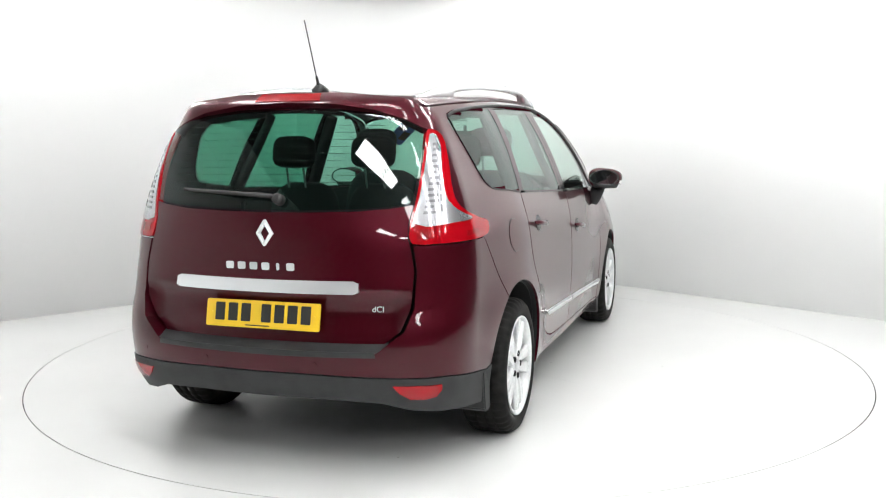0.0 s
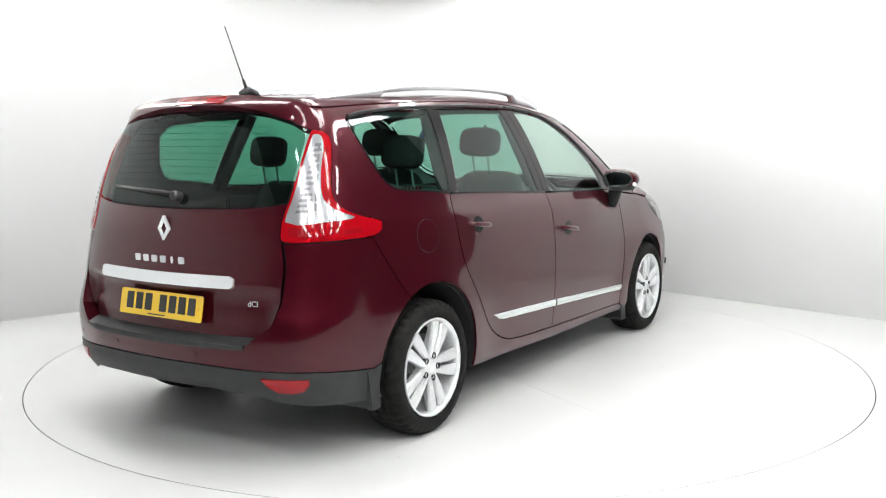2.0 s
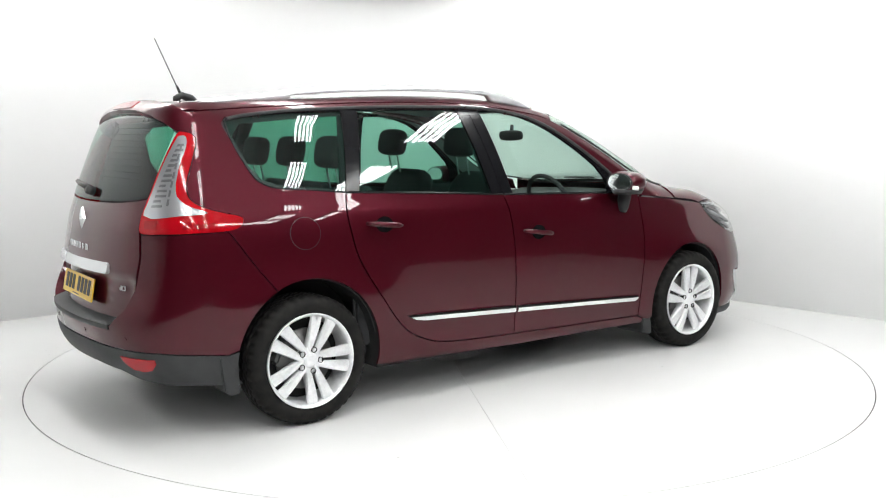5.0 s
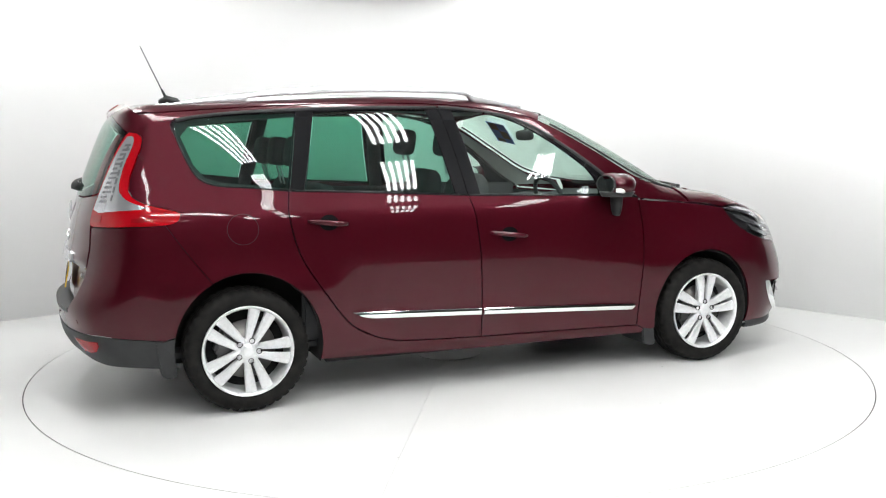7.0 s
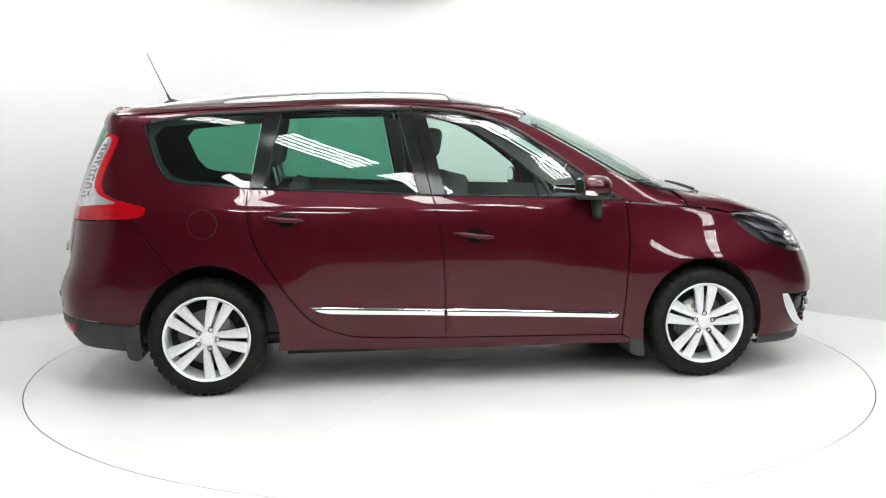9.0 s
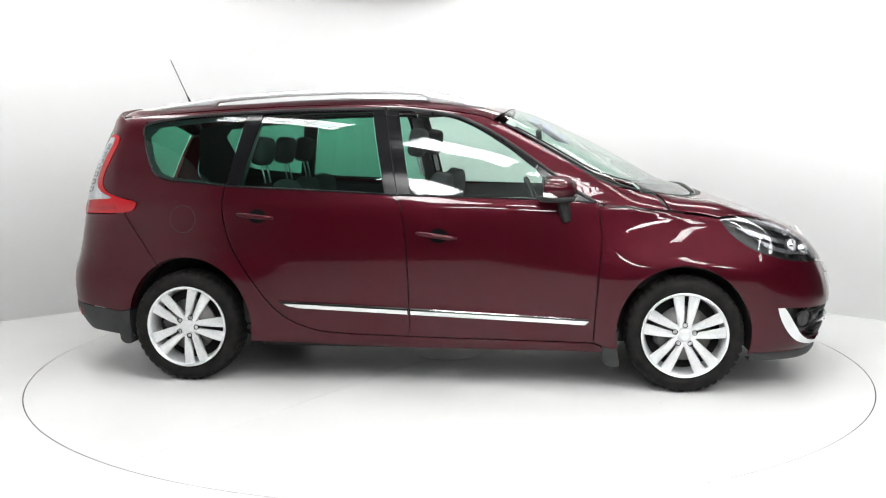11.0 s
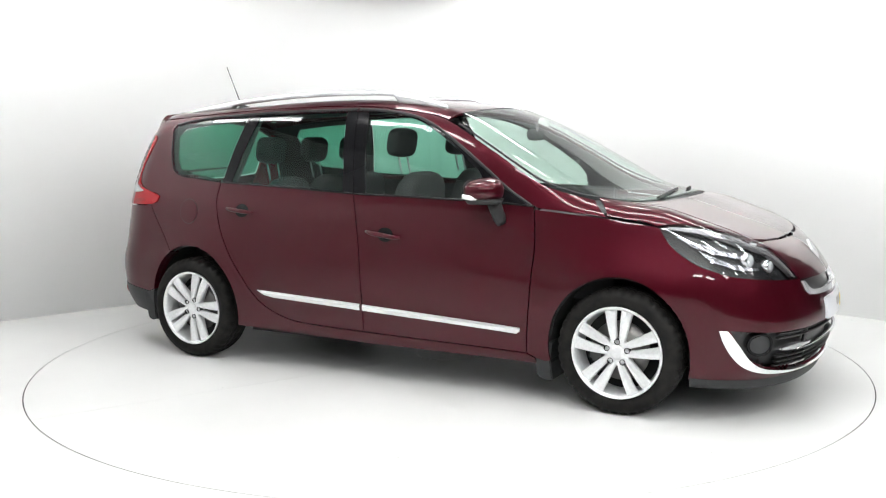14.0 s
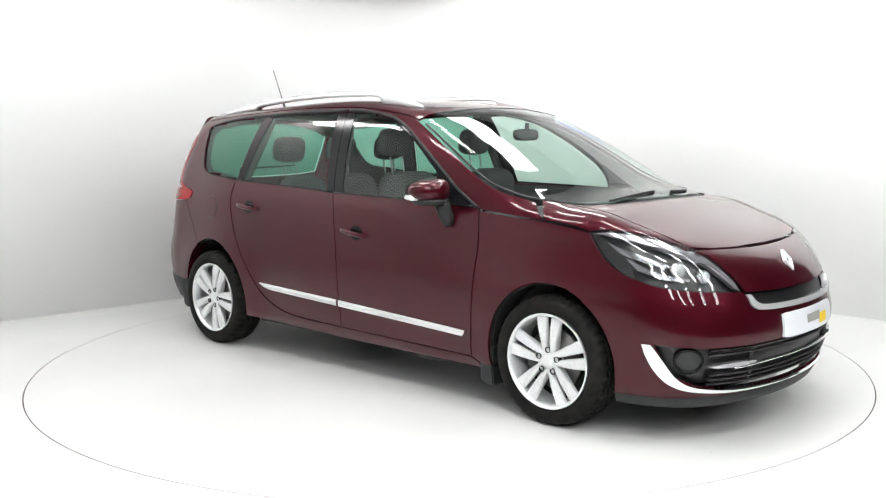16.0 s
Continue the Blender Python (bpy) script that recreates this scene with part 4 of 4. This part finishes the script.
# aerial
bm = bmesh.new()
zr = chart_top(np.array([(-.27, 0.0)]))[0, 2]
tube(bm, [(-0.182, 0, zr - .006), (-0.217, 0, zr + .012), (-0.267, 0, zr + .028), (-0.300, 0, zr + .010), (-0.307, 0, zr - .006)], [.012, .026, .024, .022, .010], 14, flat=(1, .8))
aerial = part("aerial", bm, M_BLACK, car, "black whip aerial on the roof")
bm = bmesh.new()
tube(bm, [(-0.267, 0, zr + .02), (-0.288, 0, zr + .070), (-0.294, 0, zr + .080)], [.0085, .0065, .004], 8)
tube(bm, [(-0.294, 0, zr + .080), (-0.398, 0, 1.884)], [.0031, .0024], 8)
part("whip", bm, M_INK, aerial)


# tailgate furniture
def on_rear(a, z, out, shape=None):
    q = np.array([(a, z)], float)
    p = chart_rear(q)
    d = out + (shape(q)[0] if shape is not None else 0)
    return Vector((p + field_normals(p) * d)[0])


def tilted_plate(name, c, w, h, t, tilt, mat, parent, label="", face=-1, r=.008):
    """A flat plate with rounded corners facing astern (face -1) or ahead (1), leaning by tilt degrees."""
    bm = bmesh.new()
    ol = []
    for cx, cy, a0 in ((w / 2 - r, h / 2 - r, 0), (-w / 2 + r, h / 2 - r, 90), (-w / 2 + r, -h / 2 + r, 180), (w / 2 - r, -h / 2 + r, 270)):
        ol += [(cx + r * math.cos(radians(a0 + k * 30)), cy + r * math.sin(radians(a0 + k * 30))) for k in range(4)]
    m = Matrix.Translation(c) @ Matrix.Rotation(radians(tilt), 4, "Y")
    va = [bm.verts.new(m @ Vector((0, u, v))) for u, v in ol]
    vb = [bm.verts.new(m @ Vector((face * t, u, v))) for u, v in ol]
    bm.faces.new(va)
    bm.faces.new(vb)
    for k in range(len(ol)):
        j = (k + 1) % len(ol)
        bm.faces.new((va[k], va[j], vb[j], vb[k]))
    bmesh.ops.recalc_face_normals(bm, faces=bm.faces[:])
    return part(name, bm, mat, parent, label)


bar = [(0, .804), (12, .805), (21.5, .806), (22.6, .797), (22.6, .763), (21.5, .754), (12, .753), (0, .753)]
part("chrome_bar", panel(sym(bar), chart_rear, out=.012, thick=.03, ca=1.6, cb=.012), M_SATIN, car, "wide satin chrome bar across the tailgate")
PLATE_C, PLATE_TILT = Vector((-.829, 0, .658)), 11
plate = tilted_plate("number_plate", PLATE_C, .520, .112, .006, PLATE_TILT, M_YELLOW, car, "yellow rear number plate with black characters")
pm = Matrix.Translation(PLATE_C) @ Matrix.Rotation(radians(PLATE_TILT), 4, "Y")
for k, u in enumerate((-.195, -.135, -.075, .018, .078, .138, .198)):
    tilted_plate("plate_bar", pm @ Vector((-.006, -u, .006)), .044, .074, .0015, PLATE_TILT, M_INK, plate, r=.004)
tilted_plate("plate_bar", pm @ Vector((-.006, .02, -.046)), .11, .005, .001, PLATE_TILT, M_INK, plate, r=.001)
for u in (-.235, .235):
    bm = bmesh.new()
    tube(bm, [pm @ Vector((-.005, u, 0)), pm @ Vector((-.009, u, 0))], .006, 10)
    part("plate_screw", bm, M_YELLOW, plate)


def diamond(name, c, w, h, t, lean, face):
    """A plain lozenge ring with a raised, sloped rim."""
    bm = bmesh.new()
    m = Matrix.Translation(c) @ Matrix.Rotation(radians(lean), 4, "Y")

    def loop(k, d):
        return [bm.verts.new(m @ Vector((face * d, u * k * w / 2, v * k * h / 2))) for u, v in ((.12, 1), (1, 0), (.12, -1), (-.12, -1), (-1, 0), (-.12, 1))]
    o0, o1, i1, i0 = loop(1, 0), loop(.97, t * .6), loop(.68, t), loop(.46, t * .25)
    for a, b in ((o0, o1), (o1, i1), (i1, i0)):
        for k in range(6):
            bm.faces.new((a[k], a[(k + 1) % 6], b[(k + 1) % 6], b[k]))
    bmesh.ops.recalc_face_normals(bm, faces=bm.faces[:])
    return part(name, bm, M_BADGE, car, "plain chrome diamond badge")


diamond("badge", on_rear(0, .988, .001, RECESS), .078, .112, .014, 2, -1)
p = chart_front(np.array([(0., .775)]))[0]
diamond("badge", Vector(p) + Vector((.002, 0, 0)), .085, .115, .016, -32, 1)
# model lettering as plain chrome blocks
for k, a in enumerate(np.linspace(-8.6, 7.0, 6)):
    c = on_rear(a, .857, .001, RECESS)
    tilted_plate("badge_block", c, .034 if k != 4 else .012, .030, .004, -2, M_BADGE, car, r=.006)
fc = bpy.data.curves.new("engine_badge", "FONT")
fc.body, fc.size, fc.extrude, fc.align_x, fc.align_y = "dCI", .034, .002, "CENTER", "CENTER"
tmp = new("engine_badge", fc)
me = bpy.data.meshes.new_from_object(tmp.evaluated_get(bpy.context.evaluated_depsgraph_get()))
bpy.data.objects.remove(tmp)
me.materials.clear()
me.materials.append(M_BADGE)
ob = new("engine_badge", me)
ob.parent = car
c = on_rear(26.2, .702, .005, RECESS)
nrm = field_normals(np.array([c]))[0]
ob.matrix_basis = Matrix.Translation(c) @ Matrix.Rotation(math.atan2(nrm[1], nrm[0]) , 4, "Z") @ Matrix.Rotation(radians(90), 4, "Z") @ Matrix.Rotation(radians(90), 4, "X")
# rear wiper
w0, w1, w2 = on_rear(2.0, 1.128, .030), on_rear(-10, 1.140, .024), on_rear(-24, 1.152, .012)
bm = bmesh.new()
tube(bm, [w0, w1, w2], [.013, .009, .006], 8, flat=(1, .8))
wiper = part("rear_wiper", bm, M_INK, car, "black rear wiper")
bm = bmesh.new()
tube(bm, [on_rear(3.0, 1.120, -.002), on_rear(3.0, 1.120, .036), on_rear(3.0, 1.120, .042)], [.024, .022, .012], 14)
part("wiper_pivot", bm, M_INK, wiper)
bm = bmesh.new()
tube(bm, [on_rear(a, z, .006) for a, z in ((-26, 1.158), (-18, 1.152), (-8, 1.146), (-2, 1.143))], .006, 6)
part("wiper_blade", bm, M_INK, wiper)
# heater lines
for k in range(9):
    z = 1.19 + k * .029
    part("heater_line", strip_on([(-30, z), (-15, z + .004), (0, z + .006), (15, z + .004), (30, z)], chart_rear, .0009, -.002, n=4), M_INK, rg)
# front plate and wipers
fp = part("number_plate", panel(sym([(0, .566), (13, .567), (14.6, .562), (14.6, .462), (13, .457), (0, .457)]), chart_front, out=.012, thick=.012, ca=1.5, cb=.02), M_WHITEPLATE, car, "white dealer plate with grey and yellow blocks")
part("plate_bar", panel(np.array([(3.6, .535), (-4.4, .538), (-4.4, .500), (3.6, .498)]), chart_front, out=.0135, thick=.002, ca=2, cb=.02), M_GREYINK, fp)
part("plate_bar", panel(np.array([(-4.0, .523), (-9.2, .525), (-9.2, .478), (-4.0, .476)]), chart_front, out=.0140, thick=.002, ca=2, cb=.02), M_YELLOWINK, fp)
for pts in ([(2.85, -.46), (2.85, -.20), (2.84, -.02)], [(2.862, .12), (2.845, .26), (2.815, .38)]):
    part("wiper_arm", strip_on(pts, chart_top, .007, .008), M_INK, car, "black windscreen wiper")
# parking sensors
for a in (31, 13, -13, -31):
    part("parking_sensor", panel(disc(a, .478, .7, n=12, rz=.011), chart_rear, out=.0042 if abs(a) < 26 else .002, thick=.002, ca=2, cb=.02), M_PAINT, car)

# ---- wheels ----
def lathe(bm, prof, n, wob=None):
    """Turns a profile of (y, r) about the y axis."""
    rings = []
    for i, (y, r) in enumerate(prof):
        rings.append([bm.verts.new(((r - (wob(i, k) if wob else 0)) * math.cos(2 * math.pi * k / n), y, (r - (wob(i, k) if wob else 0)) * math.sin(2 * math.pi * k / n))) for k in range(n)])
    for a, b in zip(rings, rings[1:]):
        for k in range(n):
            bm.faces.new((a[k], b[k], b[(k + 1) % n], a[(k + 1) % n])).smooth = True
    return rings


def share(name, me, mat_unused, parent, m=None, label=""):
    ob = new(name, me)
    ob.parent = parent
    if m is not None:
        ob.matrix_basis = m
    if label:
        tagged(ob, label=label)
    return ob


def mesh_of(name, bm, mat):
    bmesh.ops.recalc_face_normals(bm, faces=bm.faces[:])
    me = bpy.data.meshes.new(name)
    bm.to_mesh(me)
    bm.free()
    me.materials.append(mat)
    return me


R = .316
# outer face of the wheel is at y = 0, the car's middle at positive y
bm = bmesh.new()
tyre_prof = [(.030, .222), (.010, .228), (-.004, .236), (-.012, .255), (-.012, .275), (-.004, .296), (.010, .3075), (.022, .3125), (.040, .3150), (.046, .3155), (.048, .3080), (.056, .3080), (.058, R),
             (.086, R), (.088, .3080), (.097, .3080), (.099, R), (.126, R), (.128, .3080), (.137, .3080), (.139, .3155), (.160, .3145), (.180, .309), (.194, .298), (.202, .275), (.200, .25), (.185, .225)]
SHOULDER = {5: .003, 6: .008, 7: .010, 8: .010, 9: .010, 12: .006, 13: .006, 16: .006, 17: .006, 20: .010, 21: .010, 22: .008}
lathe(bm, tyre_prof, 168, lambda i, k: SHOULDER.get(i, 0) if k % 4 == 0 else 0)
TYRE = mesh_of("tyre", bm, M_RUBBER)
bm = bmesh.new()
rim_prof = [(.012, .224), (-.003, .2315), (-.009, .2295), (-.008, .224), (.000, .2175), (.010, .2125), (.045, .207), (.10, .200), (.16, .200), (.185, .222)]
lathe(bm, rim_prof, 72)


def spoke(bm, ang, side):
    """One of a pair: tapered, bevelled blade from the hub to the rim."""
    secs = []
    for r, half, off, face, deep in ((.040, .0145, .0180, .010, .050), (.065, .0175, .0222, .007, .050), (.105, .0220, .0284, .003, .045), (.150, .0265, .0345, .001, .038), (.190, .0300, .0400, .002, .030), (.214, .0325, .0432, .006, .028)):
        c = side * off
        sec = [(c - half, face + .012), (c - half + .005, face + .001), (c - .1 * half * side, face - .0025), (c + half - .005, face + .001), (c + half, face + .012), (c + half * .7, face + deep), (c - half * .7, face + deep)]
        ring = []
        for t, y in sec:
            x, z = r, t
            ring.append(bm.verts.new((x * math.cos(ang) - z * math.sin(ang), y, x * math.sin(ang) + z * math.cos(ang))))
        secs.append(ring)
    for a, b in zip(secs, secs[1:]):
        for k in range(7):
            bm.faces.new((a[k], a[(k + 1) % 7], b[(k + 1) % 7], b[k]))
    bm.faces.new(secs[0])
    bm.faces.new(secs[-1][::-1])


lathe(bm, [(.055, .062), (.016, .066), (.010, .060), (.009, .040), (.007, .034), (.004, .0335), (.002, .030), (.0005, .0)][:8], 40)
RIM = mesh_of("wheel", bm, M_ALLOY)
SPOKES = []
for sd in (-1, 1):
    bm = bmesh.new()
    spoke(bm, radians(90), sd)
    SPOKES.append(mesh_of("spoke", bm, M_ALLOY))
bm = bmesh.new()
lathe(bm, [(.006, .030), (.001, .028), (-.001, .024), (-.0015, .001)], 32)
CAP = mesh_of("hub_cap", bm, M_ALLOY)
bm = bmesh.new()
lathe(bm, [(.030, .0145), (.0035, .0145), (.0030, .0125), (.014, .0115), (.016, .001)], 16)
BOLT = mesh_of("wheel_bolt", bm, M_GREYPLASTIC)
bm = bmesh.new()
lathe(bm, [(.085, .148), (.075, .150), (.066, .148), (.066, .09), (.060, .085), (.055, .06), (.055, .001)], 48)
DISC_ = mesh_of("brake_disc", bm, material("brushed_brake_steel", (.17, .165, .16), .4, .9))
bm = bmesh.new()
box(bm, -.155, -.075, .045, .12, -.07, .07)
bmesh.ops.bevel(bm, geom=bm.edges[:], offset=.015, segments=2, affect="EDGES")
CALIPER = mesh_of("brake_caliper", bm, material("cast_iron", (.10, .10, .10), .6, .4))
bm = bmesh.new()
lathe(bm, [(.115, .21), (.115, .001)], 40)
WELL = mesh_of("backing_plate", bm, M_DARK)
for x, spin in ((0.0, 22), (2.77, 2)):
    for s in (-1, 1):
        turn = pose(x, s * .866, R - .002, 0, spin, 0) if s < 0 else pose(x, s * .866, R - .002, 0, spin, 180)
        wheel = share("wheel", RIM, None, car, turn, "silver five twin-spoke alloy wheel with a black tyre")
        share("tyre", TYRE, None, wheel, label="black road tyre")
        share("hub_cap", CAP, None, wheel)
        share("brake_disc", DISC_, None, wheel, label="bare steel brake disc")
        share("brake_caliper", CALIPER, None, wheel)
        share("backing_plate", WELL, None, wheel)
        for k in range(5):
            q = radians(90 + 72 * k)
            for me in SPOKES:
                share("spoke", me, None, wheel, pose(0, 0, 0, 0, -72 * k, 0))
            share("wheel_bolt", BOLT, None, wheel, pose(.0545 * math.cos(q), 0, .0545 * math.sin(q)))

# ---- cabin ----
def cushion(bm, c, sx, sy, sz, lean=0.0, e=.55, nu=20, nv=10):
    """A padded block: a rounded box leaning about y."""
    m = Matrix.Translation(c) @ Matrix.Rotation(radians(lean), 4, "Y")
    sg = lambda q: math.copysign(abs(q) ** e, q)
    rows = []
    for i in range(1, nv):
        v = -math.pi / 2 + math.pi * i / nv
        rows.append([bm.verts.new(m @ Vector((sx * sg(math.cos(v)) * sg(math.cos(2 * math.pi * j / nu)), sy * sg(math.cos(v)) * sg(math.sin(2 * math.pi * j / nu)), sz * sg(math.sin(v))))) for j in range(nu)])
    for a, b in zip(rows, rows[1:]):
        for j in range(nu):
            bm.faces.new((a[j], a[(j + 1) % nu], b[(j + 1) % nu], b[j])).smooth = True
    bm.faces.new(rows[0][::-1])
    bm.faces.new(rows[-1])
    return bm


def seat(x, y, w, back, head_z, head_w=.13):
    """x: where the backrest meets the cushion."""
    base = part("seat", cushion(bmesh.new(), (x + .24, y, .50), .27, w, .09, 4), M_CABIN, car, "charcoal cloth seat")
    part("backrest", cushion(bmesh.new(), (x - .07, y, .56 + back / 2), .075, w, back / 2, 14), M_CABIN, base)
    part("headrest", cushion(bmesh.new(), (x - .15, y, head_z), .050, head_w, .085, 10), M_CABIN, base)
    for sy in (-.05, .05):
        bm = bmesh.new()
        tube(bm, [(x - .15, y + sy, head_z - .07), (x - .125, y + sy, head_z - .19)], .006, 8)
        part("headrest_post", bm, M_SATIN, base)


for y in (-.37, .37):
    seat(1.42, y, .25, .62, 1.345)
for y in (-.46, 0.0, .46):
    seat(.50, y, .20, .58, 1.30, .12)
prof = [(2.30, .55), (2.20, .70), (2.14, .86), (2.15, .94), (2.20, .972), (2.32, .985), (2.50, .978), (2.66, .975), (2.84, 1.0), (2.86, .90), (2.7, .55)]
bm = bmesh.new()
cols = []
for y in np.linspace(-.70, .70, 15):
    k = 1 - .10 * (abs(y) / .70) ** 3
    cols.append([bm.verts.new((x if z < .8 else x - .35 * y * y * step01((x - 2.3) / .5), y, z - .02 * y * y + .022 * math.exp(-((y + .37) / .16) ** 2) * math.exp(-((x - 2.3) / .14) ** 2))) for x, z in prof])
for a, b in zip(cols, cols[1:]):
    for k in range(len(prof)):
        bm.faces.new((a[k], a[(k + 1) % len(prof)], b[(k + 1) % len(prof)], b[k])).smooth = True
bm.faces.new(cols[0])
bm.faces.new(cols[-1][::-1])
bmesh.ops.recalc_face_normals(bm, faces=bm.faces[:])
part("dashboard", bm, M_CABIN, car, "dark grey dashboard")
band = [(2.905, 0), (2.898, -.2), (2.872, -.42), (2.80, -.577), (2.70, -.655), (2.66, -.66), (2.76, -.565), (2.82, -.41), (2.845, -.2), (2.85, 0)]
part("screen_band", panel(sym([(b, a) for a, b in band])[:, ::-1], chart_top, out=-.003, thick=.003, ca=.05, cb=.05), M_GLOSSBLACK, ws_glass, "black printed band along the windscreen foot")
def card_patch(u0, u1, v0, v1, out):
    """A piece of the card, in shares of its short and long sides, laid inside the glass along the pillar."""
    c, a, b = np.array((1.88, .42)), np.array((.10, -.08)), np.array((.20, .22))
    return panel(np.array([c + u * a + v * b for u, v in ((u0, v0), (u1, v0), (u1, v1), (u0, v1))]), chart_top, out=out, thick=.001, ca=.05, cb=.05)


card = part("paper_card", card_patch(0, 1, 0, 1, -.010), M_BLUE, ws_glass, "blue and black chequered card inside the windscreen")
for u0, v0 in ((.10, .02), (.50, .40), (.10, .80)):
    part("card_square", card_patch(u0, u0 + .44, v0, v0 + (.36 if v0 < .7 else .16), -.0135), M_INK, card)
bm = bmesh.new()
ring = [Vector((1.98, -.37, .96)) + .185 * (math.cos(q) * Vector((0, 1, 0)) + math.sin(q) * Vector((-.40, 0, .92))) for q in np.linspace(0, 2 * math.pi, 33)]
tube(bm, ring, .014, 10, caps=False)
wheel_rim = part("steering_wheel", bm, M_CABIN, car, "black steering wheel")
bm = bmesh.new()
cushion(bm, (2.0, -.37, .955), .03, .08, .07, -22)
for q in (radians(200), radians(340), radians(270)):
    d = math.cos(q) * Vector((0, 1, 0)) + math.sin(q) * Vector((-.40, 0, .92))
    tube(bm, [Vector((1.99, -.37, .96)), Vector((1.98, -.37, .96)) + d * .18], .014, 8)
part("wheel_hub", bm, M_CABIN, wheel_rim)
bm = bmesh.new()
tube(bm, [(2.02, -.37, .95), (2.35, -.37, .83)], .035, 10)
part("steering_column", bm, M_CABIN, wheel_rim)
rvm = part("rear_view_mirror", cushion(bmesh.new(), (1.975, .01, 1.385), .018, .115, .034, -8), M_CABIN, car, "dark rear-view mirror behind the windscreen")
bm = bmesh.new()
tube(bm, [(1.98, .01, 1.40), (1.985, .01, 1.455)], .012, 8)
part("mirror_stalk", bm, M_CABIN, rvm)
part("headliner", panel(sym([(0, -.50), (-.45, -.46), (-.52, -.2), (-.56, .5), (-.56, 1.2), (-.52, 1.62), (-.3, 1.72), (0, 1.74)])[:, ::-1], chart_top, out=-.035, thick=0, ca=.08, cb=.08), M_LINER, car, "grey cloth headliner")
bm = bmesh.new()
box(bm, -.55, 2.4, -.74, .74, .28, .31)
part("cabin_floor", bm, M_CABIN, car, "dark cabin floor")
for s in (-1, 1):
    bm = bmesh.new()
    box(bm, .3, 2.25, min(s * .735, s * .775), max(s * .735, s * .775), .32, 1.045)
    bmesh.ops.bevel(bm, geom=bm.edges[:], offset=.015, segments=2, affect="EDGES")
    part("door_lining", bm, M_CABIN, car, "dark grey door lining")
    # inner pillar trims
    for x0, z0, x1, z1, r in ((.28, 1.08, .37, 1.50, .05), (1.20, 1.03, 1.12, 1.50, .045)):
        y0, y1 = abs(chart_side(np.array([(x0, z0), (x1, z1)]))[:, 1]).tolist()
        bm = bmesh.new()
        tube(bm, [(x0, s * (y0 - .045), z0), (x1, s * (y1 - .045), z1)], r, 10, flat=(1.0, .5))
        part("pillar_lining", bm, M_CABIN, car)
bm = bmesh.new()
box(bm, -.58, .12, -.66, .66, .72, .78)
part("parcel_cover", bm, M_CABIN, car)


# ---- what moves: the platform and the car on it turn together at an even rate ----
def motions():
    rows, table_rows = [], []
    for k in range(17):
        q = TURN_START + TURN_RATE * k
        turn = pose(0, 0, 0, 0, 0, q)
        rows.append((float(k), turn @ pose(-CAR_AXIS[0], -CAR_AXIS[1], 0)))
        table_rows.append((float(k), turn))
    walk(car, rows)
    walk(turntable, table_rows)


motions()
